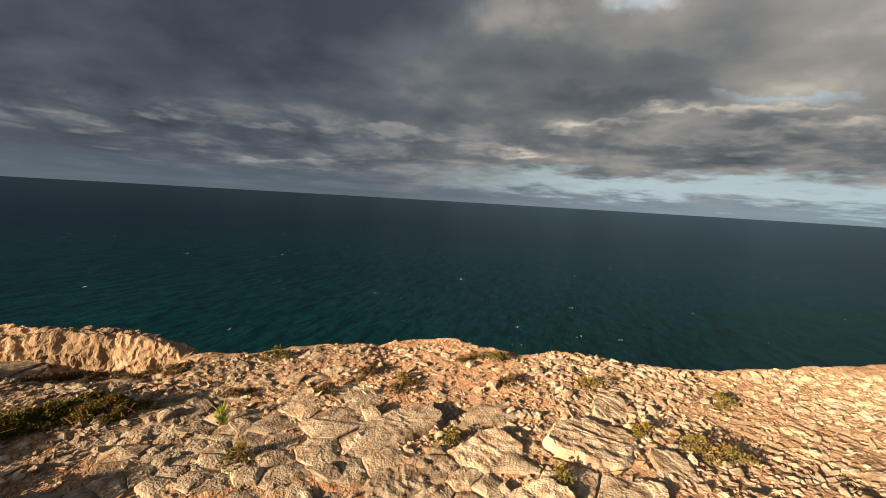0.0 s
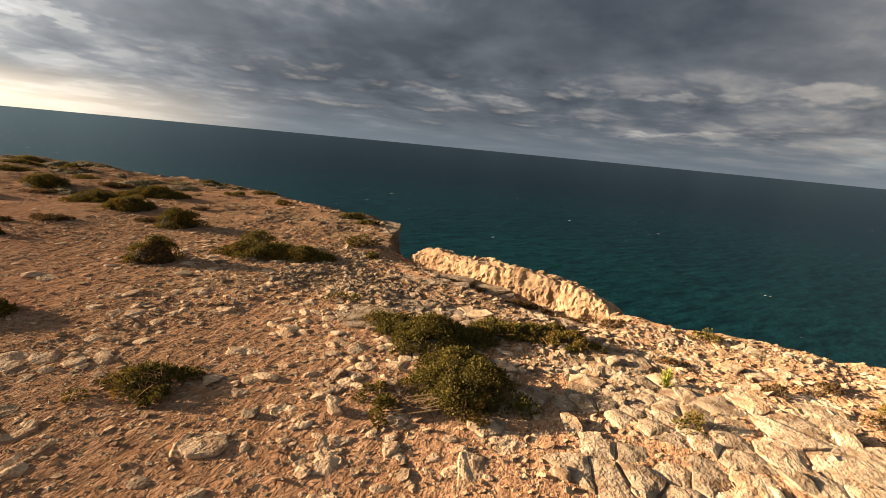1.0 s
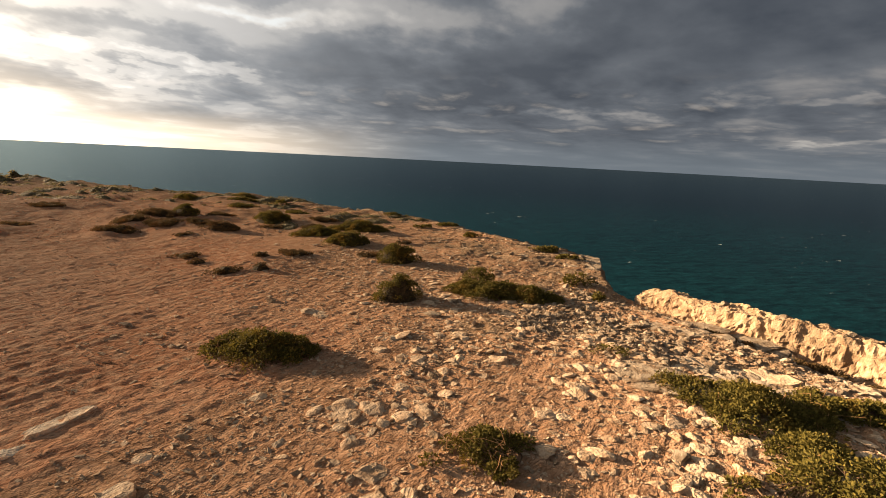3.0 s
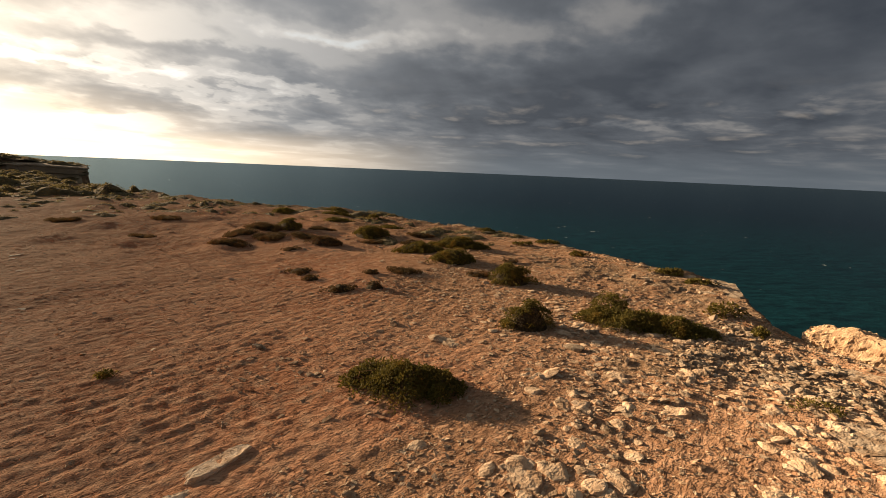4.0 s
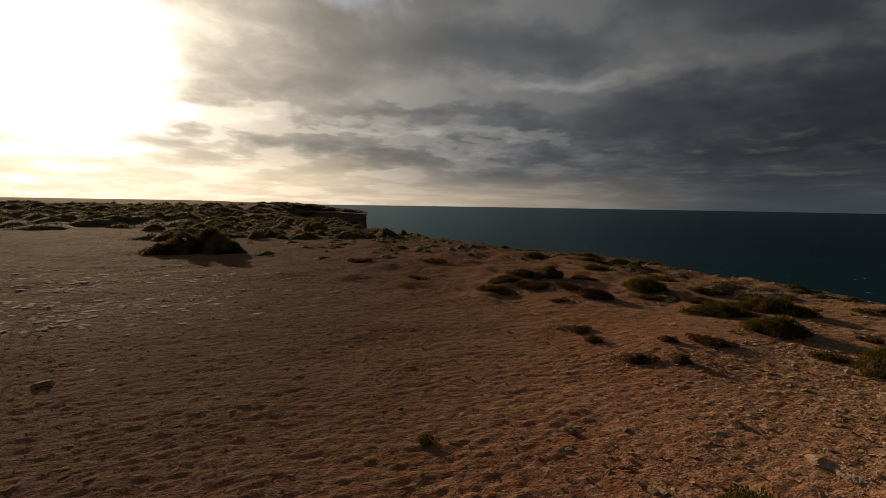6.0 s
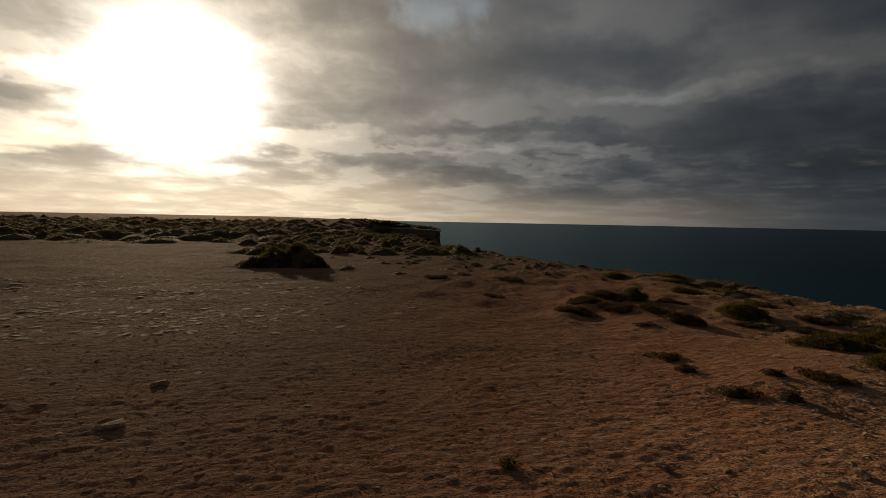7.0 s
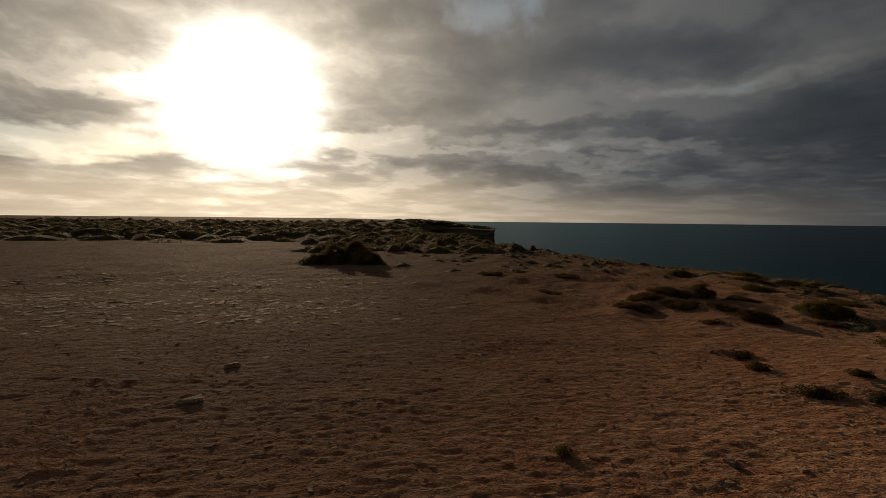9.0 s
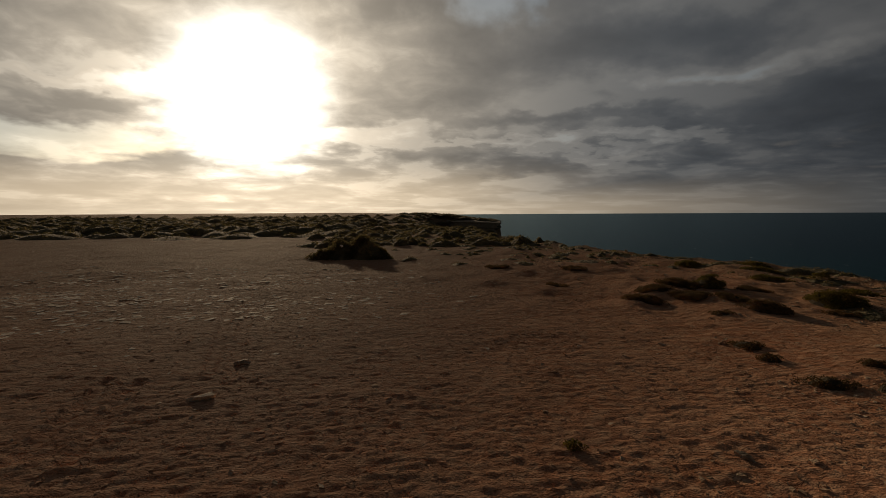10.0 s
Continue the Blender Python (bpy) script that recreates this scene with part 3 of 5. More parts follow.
def flat_mesh(r, thick, long):
    """A broken flat stone: jagged outline, stepped and uneven top."""
    n = 15
    a = np.sort(r.uniform(0, 2 * math.pi, n))
    corner = chop(np.stack([np.cos(a), np.sin(a), 0 * a], -1), r, 6, 0.55, 0.9)[:, :2] * (long, 1.0)
    jag = corner * (1 + 0.07 * r.normal(size=(n, 1)))
    V = []
    for sc, z in ((1.0, -thick), (1.04, -thick * 0.1), (0.96, thick * 0.35), (0.6, thick * 0.6), (0.25, thick * 0.55)):
        w = (jag * sc if sc > 0.9 else corner * sc)
        zz = z + (fbm(w[:, 0] * 3 + long * 9, w[:, 1] * 3 + thick * 31, 3, 83) - 0.5) * thick * 0.9 * (z > 0)
        V += [(x, y, h) for (x, y), h in zip(w, zz)]
    V.append((0, 0, thick * 0.55))
    F = []
    for k in range(4):
        for q in range(n):
            p, t = k * n + q, k * n + (q + 1) % n
            F += [(p, t, t + n), (p, t + n, p + n)]
    F += [(4 * n + q, 4 * n + (q + 1) % n, 5 * n) for q in range(n)]
    return make_mesh("flat_stone", V, F, M_PEBBLE)


FLATS = [flat_mesh(rng, t, lo) for t, lo in ((0.2, 1.3), (0.26, 1.15), (0.22, 1.5), (0.3, 1.1), (0.18, 1.7), (0.24, 1.25))]


def gz(x, y):
    return float(ground_z(np.array([x]), np.array([y]))[0])


def put_stone(x, y, size, flat=False, name="stone", label="", group="loose stones", turn=None, sink=0.46, dz=0.0):
    me = FLATS[rng.integers(len(FLATS))] if flat else STONES[rng.integers(len(STONES))]
    ob = new(name, me)
    s = size / 2.4
    h = max(v.co.z for v in me.vertices) * s
    sink = 0.60 if flat else sink
    ob.matrix_world = pose(x, y, gz(x, y) + h * (1 - 2 * sink) + dz, rng.uniform(-9, 9), rng.uniform(-9, 9), rng.uniform(0, 360) if turn is None else turn) @ Matrix.Diagonal((s, s, s, 1))
    return tagged(ob, label or ("flat pale limestone slab lying on sandy soil" if flat else "angular pale limestone stone on the ground"), "stone", group)


# stones that stand out, as (x, y, size, flat)
for x, y, s, fl in ((5.2, -2.6, 0.24, 0), (2.98, -2.46, 0.22, 1), (2.62, -2.4, 0.26, 1), (2.23, -1.17, 0.26, 1),
                    (4.8, -1.66, 0.5, 1), (2.74, -1.55, 0.14, 0), (2.68, 0.08, 0.1, 0), (2.16, 0.3, 0.24, 1), (1.84, 2.72, 0.12, 0), (3.2, 1.88, 0.2, 1),
                    (1.06, 0.54, 0.22, 1), (1.75, -0.35, 0.28, 1), (1.9, -0.19, 0.2, 1), (5.6, -5.0, 0.16, 0),
                    (4.35, -2.95, 0.2, 0), (3.3, -2.75, 0.2, 0), (3.9, -4.2, 0.22, 0), (2.5, -1.2, 0.12, 0), (1.75, 0.35, 0.1, 0), (3.0, 0.6, 0.18, 1)):
    put_stone(x, y, s, bool(fl))


for x, y, size in ((-1.97, 3.66, 0.30), (-2.0, 4.5, 0.24)):
    lying = put_stone(x, y, size, sink=0.40, turn=15.0, label="brown weathered stone lying on open soil")
    lying.scale.z *= 0.6
lying = put_stone(4.02, -3.41, 0.24, turn=35.0, label="rounded pale limestone stone lying beside a seedling")
lying.scale.z *= 0.7
lying = put_stone(4.12, -3.12, 0.22, turn=80.0, label="rounded pale limestone stone lying beside a seedling")
lying.scale.z *= 0.75


def pick(n, x0, x1, y0, y1, want, seed):
    """Random places where want(x, y) is high."""
    r = np.random.default_rng(seed)
    out = np.zeros((0, 2))
    while len(out) < n:
        p = np.stack([r.uniform(x0, x1, 4 * n), r.uniform(y0, y1, 4 * n)], -1)
        out = np.concatenate([out, p[r.uniform(size=4 * n) < want(p[:, 0], p[:, 1])]])
    return out[:n]


def on_land(x, y, m=-0.12):
    return edge_d(x, y) < m


def near_rocky(x, y):
    return np.clip(rockiness(x, y) * 1.3, 0.03, 1) * on_land(x, y)


# loose stones, single ones
for i, (x, y) in enumerate(pick(265, 1.6, 7.2, -8.6, 2.6, near_rocky, 3)):
    put_stone(x, y, rng.choice([0.06, 0.075, 0.095, 0.12, 0.16]) * rng.uniform(0.8, 1.2), rng.uniform() < 0.35)
# stones along the broken rim
for i, y in enumerate(np.arange(-9.2, 9.5, 0.19)):
    y = float(y + rng.uniform(-0.08, 0.08))
    if -3.1 < y < 0.9:
        continue
    x = float(np.interp(y, EDGE_Y, EDGE_X)) - 0.25
    for _ in range(12):
        if edge_d(np.array([x]), np.array([y]))[0] > -0.10:
            x -= 0.05
    put_stone(x, y, rng.uniform(0.07, 0.2), rng.uniform() < 0.5, group="stones on the rim", label="pale limestone stone on the rim of the cliff")


def scatter(name, places, sizes, mat, seed, level=CHIP, flat=0.6, shapes=12, lean=0.25):
    """Many small stones joined into one mesh."""
    r = np.random.default_rng(seed)
    v0, f0 = level
    protos = [chop(v0 + r.normal(size=v0.shape) * (0.22 if len(v0) == 8 else 0.0), r, 9, 0.5 if len(v0) == 8 else 0.4, 0.9) * 1.2 * (1.25, 0.9, flat) for _ in range(shapes)]
    n = len(places)
    a, k = r.uniform(0, 2 * math.pi, n), r.integers(shapes, size=n)
    V = np.stack(protos)[k] * (sizes / 2)[:, None, None]
    tilt = r.normal(size=(n, 2)) * lean
    V[:, :, 2] += V[:, :, 0] * tilt[:, :1] + V[:, :, 1] * tilt[:, 1:]
    c, s = np.cos(a)[:, None], np.sin(a)[:, None]
    X, Y = V[:, :, 0] * c - V[:, :, 1] * s, V[:, :, 0] * s + V[:, :, 1] * c
    z = ground_z(places[:, 0], places[:, 1]) + sizes * 0.05 * min(1.0, flat * 2)
    V = np.stack([X + places[:, :1], Y + places[:, 1:], V[:, :, 2] + z[:, None]], -1)
    F = (f0[None] + (np.arange(n) * len(v0))[:, None, None]).reshape(-1, 3)
    return new(name, make_mesh(name, V.reshape(-1, 3), F, mat))


def sizes(n, lo, hi, seed):
    u = np.random.default_rng(seed).uniform(size=n)
    return lo * (hi / lo) ** (u ** 2.6)


pts = pick(14500, 1.2, 6.6, -9.0, 2.5, lambda x, y: np.clip(0.55 * rockiness(x, y) + 0.05 + 0.9 * smooth(-1.7, -0.9, edge_d(x, y)) * smooth(-2.4, -3.2, y) * np.clip(fbm(x * 1.5, y * 1.5, 3, 97) * 3 - 0.9, 0.1, 1), 0, 1) * on_land(x, y, -0.03), 5)
tagged(scatter("gravel", pts, sizes(len(pts), 0.014, 0.065, 6), M_GRAVEL, 7, flat=0.36), "loose limestone gravel strewn over the soil", "gravel", kind="stuff")
pts = pick(6000, -5.0, 9.5, 0.0, 14.0, lambda x, y: np.clip(rockiness(x, y) + 0.05, 0, 1) * on_land(x, y), 8)
tagged(scatter("pebbles", pts, sizes(len(pts), 0.010, 0.055, 9), M_PEBBLE, 10, flat=0.35), "scattered pale pebbles on red sandy soil", "gravel", kind="stuff")
pts = pick(4500, -3.0, 4.4, -1.2, 6.5, lambda x, y: np.clip(1.1 - rockiness(x, y) * 1.5, 0, 1) * np.clip(fbm(x * 1.7, y * 1.7, 3, 71) * 2.4 - 0.7, 0.08, 1), 14)
tagged(scatter("soil_clods", pts, sizes(len(pts), 0.006, 0.022, 15), M_CLOD, 16, flat=0.5), "crumbled clods of red-brown soil", "soil", kind="stuff")
pts = pick(21000, 0.9, 6.0, -3.4, 4.0, lambda x, y: np.clip(1.2 - rockiness(x, y), 0, 1) * smooth(-6.6, -3.6, edge_d(x, y)) * on_land(x, y), 84)
tagged(scatter("fine_rubble", pts, sizes(len(pts), 0.009, 0.042, 85), M_PEBBLE, 86, flat=0.30), "fine limestone rubble on stony soil", "gravel", kind="stuff")
PALE = [make_mesh("embedded_stone", chop(ICO2[0], rng, 9, 0.45, 0.8) * (0.75, 0.56, 0.17) * rng.uniform(0.8, 1.2, 3), ICO2[1], M_PEBBLE) for _ in range(10)]
for x, y in pick(285, 1.2, 5.0, -2.4, 2.6, lambda x, y: smooth(-5.6, -3.2, edge_d(x, y)) * np.clip(fbm(x * 1.3, y * 1.3, 3, 63) * 3.4 - 1.2, 0.03, 1) * on_land(x, y), 67):
    ob = part("embedded_stone", PALE[rng.integers(len(PALE))], ground)
    k = float(rng.choice([0.055, 0.07, 0.09, 0.115]) * rng.uniform(0.85, 1.2))
    ob.matrix_world = pose(x, y, gz(x, y) + 0.02 * k, rng.uniform(-6, 6), rng.uniform(-6, 6), rng.uniform(0, 360)) @ Matrix.Diagonal((k, k, k, 1))
pts = pick(1000, 0.8, 6.6, -3.0, 4.6, lambda x, y: smooth(-6.2, -3.4, edge_d(x, y)) * np.clip(fbm(x * 1.3, y * 1.3, 3, 63) * 3.4 - 1.2, 0.03, 1) * on_land(x, y), 64)
tagged(scatter("pale_stones", pts, sizes(len(pts), 0.025, 0.09, 65), M_PEBBLE, 66, level=ICO2, flat=0.22, lean=0.1, shapes=16), "pale flat stones half buried in stony soil", "stones", kind="stuff")
pts = pick(6500, 1.5, 6.0, -9.0, 0.5, lambda x, y: np.clip(rockiness(x, y) * 1.5 - 0.2, 0, 1) * smooth(-2.9, -1.6, edge_d(x, y)) * on_land(x, y) * np.clip(fbm(x * 0.9 + 4, y * 0.9, 3, 87) * 3.2 - 1.2, 0.04, 1), 88)
tagged(scatter("rubble", pts, sizes(len(pts), 0.022, 0.09, 89), M_ROCK_ISLAND, 90, level=ICO1, flat=0.55, shapes=24), "broken limestone rubble between bedrock plates", "rubble", kind="stuff")
pts = pick(5000, -12.0, 1.5, 4.0, 15.0, lambda x, y: (smooth(1.5, 0.3, np.hypot((x + 6.2) / 5.0, (y - 8.8) / 3.8)) * smooth(4.4, 6.0, y - 0.25 * (x + 5)) + 0.025) * np.clip(fbm(x * 0.9, y * 1.5, 4, 77, 0.65) * 3.4 - 1.2, 0.05, 1), 11)
tagged(scatter("flat_rubble", pts, sizes(len(pts), 0.022, 0.19, 12), M_PALE, 13, flat=0.10, lean=0.06), "flat pale stones bedded in the soil", "stones", kind="stuff")
pts = pick(9000, -5.5, 3.0, 0.6, 12.0, lambda x, y: np.clip(fbm(x * 1.1 + 7, y * 1.6, 3, 93) * 3.6 - 1.3, 0.06, 1) * np.clip(1.2 - rockiness(x, y) * 1.5, 0, 1), 94)
tagged(scatter("soil_flakes", pts, sizes(len(pts), 0.016, 0.075, 95), M_FLAKE, 96, flat=0.13, lean=0.10), "curled flakes of dried red-brown soil crust", "soil", kind="stuff")
pts = pick(5200, 2.2, 9.5, 2.6, 16.0, lambda x, y: smooth(-7.5, -3.5, edge_d(x, y)) * np.clip(fbm(x * 1.0, y * 1.4, 3, 98) * 3.2 - 1.1, 0.06, 1) * on_land(x, y), 99)
tagged(scatter("rim_pebbles", pts, sizes(len(pts), 0.014, 0.085, 100), M_PEBBLE, 101, flat=0.34), "pale limestone pebbles strewn between dry cushions", "gravel", kind="stuff")


# ---- cracked bedrock plates near the rim ----
def voronoi_cell(c, others, reach):
    poly = [np.array(c) + reach * np.array([math.cos(t), math.sin(t)]) for t in np.linspace(0, 2 * math.pi, 12, endpoint=False)]
    for o in others:
        m, n = (c + o) / 2, o - c
        out = []
        for p, q in zip(poly, poly[1:] + poly[:1]):
            a, b = (p - m) @ n, (q - m) @ n
            if a <= 0:
                out.append(p)
            if a * b < 0:
                out.append(p + (q - p) * a / (a - b))
        poly = out
        if len(poly) < 3:
            return []
    return poly


def plate_mesh(poly, c, thick, r):
    """A slab with ragged sides, a rounded brim and an uneven top, round the point c."""
    ring = []
    for p, q in zip(poly, poly[1:] + poly[:1]):
        L = np.linalg.norm(q - p)
        k = max(1, int(L / 0.045))
        for j in range(k):
            ring.append(p + (q - p) * j / k)
    ring = np.array(ring) - c
    soft = ring
    ring = ring * (1 + 0.04 * r.normal(size=(len(ring), 1)))
    n = len(ring)
    tilt = r.normal(size=2) * 0.02
    V = []
    for scale, z in ((1.0, -thick), (1.0, -0.010), (0.97, -0.002), (0.62, 0.006), (0.3, 0.008)):
        w = (ring if scale > 0.9 else soft) * scale
        zz = z + w @ tilt + (fbm((w[:, 0] + c[0]) * 7, (w[:, 1] + c[1]) * 7, 3, 81) - 0.5) * (0.018 if z > -0.05 else 0.0)
        V += [(x, y, h) for (x, y), h in zip(w, zz)]
    V.append((0, 0, 0.01 + (float(fbm(np.array([c[0] * 7]), np.array([c[1] * 7]), 3, 81)[0]) - 0.5) * 0.018))
    F = []
    for k in range(4):
        for j in range(n):
            a, b = k * n + j, k * n + (j + 1) % n
            F += [(a, b, b + n), (a, b + n, a + n)]
    F += [(4 * n + j, 4 * n + (j + 1) % n, 5 * n) for j in range(n)]
    return make_mesh("bedrock_plate", V, F, M_ROCK)


def build_plates():
    r = np.random.default_rng(17)
    seeds = []
    for x, y in pick(4200, 1.9, 5.7, -9.2, -1.0, lambda x, y: on_land(x, y, -0.05) * np.clip(rockiness(x, y) * 1.6 - 0.25, 0, 1), 18):
        d = float(edge_d(np.array([x]), np.array([y]))[0])
        slabs = float(smooth(-3.4, -4.2, y) * smooth(-0.9, -1.3, d))
        gap = 0.07 + (0.11 + 0.14 * slabs) * float(vnoise(np.array([x * 1.1]), np.array([y * 1.1]), 91)[0])
        long = 0.5 if y < -5.5 else 0.8
        if all(((x - a) * 0.94 - (y - b) * 0.33) ** 2 + (((x - a) * 0.33 + (y - b) * 0.94) * long) ** 2 > gap * gap for a, b in seeds):
            seeds.append((x, y))
    S = np.array(seeds)
    S = S[np.argsort(np.hypot(S[:, 0] - 1.0, S[:, 1] + 3.4))]
    made, VV, FF, n0 = 0, [], [], 0
    for c in S:
        if fbm(np.array([c[0] * 1.1]), np.array([c[1] * 1.1]), 2, 95)[0] < 0.51:
            continue
        if c[1] < -5.6 or (c[1] < -4.1 and r.uniform() < 0.6):
            continue
        if c[1] > -2.3 and edge_d(c[:1], c[1:])[0] < -2.2:
            continue
        if c[1] < -2.9 and edge_d(c[:1], c[1:])[0] > -1.1 and r.uniform() < 0.86:
            continue
        d = np.hypot(*(S - c).T)
        near = S[np.argsort(d)[1:18]]
        poly = voronoi_cell(c, near, 0.46)
        if len(poly) < 3:
            continue
        poly = [c + (p - c) * 0.965 for p in poly]
        P = np.array(poly)
        if edge_d(P[:, 0], P[:, 1]).max() > 0.02:
            continue
        me = plate_mesh(poly, c, 0.10, r)
        at = (c[0], c[1], float(ground_z(P[:, 0], P[:, 1]).mean()) + r.uniform(0.002, 0.020))
        made += 1
        if made <= 295:
            part("bedrock_plate", me, ground).location = at
        else:
            v = np.zeros(len(me.vertices) * 3)
            me.vertices.foreach_get("co", v)
            f = np.zeros(len(me.polygons) * 3, int)
            me.polygons.foreach_get("vertices", f)
            VV.append(v.reshape(-1, 3) + at)
            FF.append(f.reshape(-1, 3) + n0)
            n0 += len(VV[-1])
    if VV:
        rest = part("bedrock_rest", make_mesh("bedrock_rest", np.concatenate(VV), np.concatenate(FF), M_ROCK_ISLAND), ground)
        tagged(rest, kind="stuff")


build_plates()


def outcrop(x, y, long, wide, high, turn, seed, mat=None, lean=0.0):
    """A broad worn block of bedrock standing out of the rubble, with thin beds on its top."""
    r = np.random.default_rng(seed)
    A, B = np.meshgrid(np.linspace(0, 2 * math.pi, 72, endpoint=False), np.concatenate([np.linspace(0.04, 0.86, 13), [0.90, 0.94, 0.97, 1.0, 1.03, 1.06]]), indexing="ij")
    c, n = np.cos(A), np.sin(A)
    rim = 1 / (np.abs(c) ** 3.4 + np.abs(n) ** 3.4) ** (1 / 3.4)
    high = high * 0.55
    rim = rim * (0.80 + 0.42 * fbm(c * 1.6 + seed, n * 1.6, 3, seed) + 0.05 * vnoise(A * 9, A * 0, seed))
    u, v = B * rim * c * long / 2, B * rim * n * wide / 2
    ct, st = math.cos(radians(turn)), math.sin(radians(turn))
    px, py = u * ct - v * st, u * st + v * ct
    t = (px * 0.42 - py * 0.91) * 10 + fbm((px + x) * 2.5, (py + y) * 2.5, 4, seed + 2) * 5
    top = high * (0.75 + 0.5 * fbm(px * 2.2 + seed, py * 2.2, 3, seed + 4)) + (terraces(t, 0.8) - t) * 0.008 - np.abs(fbm((px + x) * 8, (py + y) * 8, 4, seed + 6) - 0.5) * 0.035
    top = top + px * r.normal() * 0.06 + py * (r.normal() * 0.06 - lean)
    fall = np.clip((1.0 - B) / 0.13, 0, 1) ** 0.55
    z = top * fall - 0.10 * smooth(0.98, 1.06, B) - 0.02 * (1 - fall)
    V = np.concatenate([np.stack([px, py, z], -1).reshape(-1, 3), [[0, 0, float(top[:, 0].mean())]]])
    k = B.shape[1]
    i = np.arange(72 * k).reshape(72, k)
    j = np.roll(i, -1, 0)
    q = np.stack([i[:, :-1], i[:, 1:], j[:, 1:], j[:, :-1]], -1).reshape(-1, 4)
    F = np.concatenate([q[:, [0, 1, 2]], q[:, [0, 2, 3]], np.stack([np.full(72, 72 * k), i[:, 0], j[:, 0]], -1)])
    g = ground_z(x + np.array([-0.2, 0, 0.2, 0, 0]) * long, y + np.array([0, 0.2, 0, -0.2, 0]) * long).mean()
    part("bedrock_slab", make_mesh("bedrock_slab", V, F, mat or M_ROCK), ground).location = (x, y, float(g) - 0.01)


for k, (x, y, long, wide, high, turn) in enumerate(((3.72, -4.36, 0.70, 0.36, 0.09, -72), (3.26, -4.76, 0.44, 0.36, 0.08, -64), (3.16, -5.46, 0.62, 0.50, 0.11, -55), (3.17, -4.27, 0.54, 0.26, 0.08, -72),
                                                    (4.14, -2.68, 0.62, 0.34, 0.035, -75), (4.48, -2.98, 0.46, 0.40, 0.04, -70), (3.93, -3.08, 0.38, 0.22, 0.045, -75), (3.56, -3.09, 0.30, 0.22, 0.05, -60),
                                                    (4.98, -2.16, 0.34, 0.18, 0.04, -70), (2.72, -4.72, 0.5, 0.3, 0.08, -70), (4.3, -4.15, 0.5, 0.34, 0.06, -60), (3.55, -5.95, 0.44, 0.26, 0.08, -40),
                                                    (2.80, -5.75, 0.34, 0.24, 0.08, -30), (2.62, -5.35, 0.36, 0.22, 0.07, -50), (4.75, -3.35, 0.5, 0.4, 0.05, -60), (3.02, -3.6, 0.42, 0.3, 0.07, -60))):
    outcrop(x, y, long, wide, high, turn, 301 + 11 * k)
# bedrock showing flush with the stony soil
for k, (x, y, long, wide, turn) in enumerate(((1.80, -0.40, 0.30, 0.13, -25), (1.77, -0.64, 0.32, 0.075, 5), (2.17, -1.17, 0.20, 0.15, -60), (2.50, 0.10, 0.26, 0.14, -50), (1.08, 1.38, 0.36, 0.12, 14), (0.86, 1.22, 0.16, 0.10, 10),
                                              (2.38, -1.72, 0.22, 0.16, -40), (2.62, -1.35, 0.2, 0.13, -70), (3.05, -0.62, 0.26, 0.16, -50), (2.95, 0.5, 0.24, 0.13, -40), (3.45, 0.1, 0.3, 0.16, -60), (3.75, -0.45, 0.28, 0.2, -50),
                                              (1.42, -0.38, 0.18, 0.1, -20), (3.2, 0.95, 0.2, 0.12, -40), (4.1, 0.3, 0.3, 0.18, -60), (4.5, -0.35, 0.34, 0.2, -70))):
    outcrop(x, y, long, wide, 0.048 if k in (4, 5) else 0.034, turn, 601 + 7 * k, M_PALE if k in (4, 5) else M_PEBBLE, 0.16 if k in (4, 5) else 0.05)


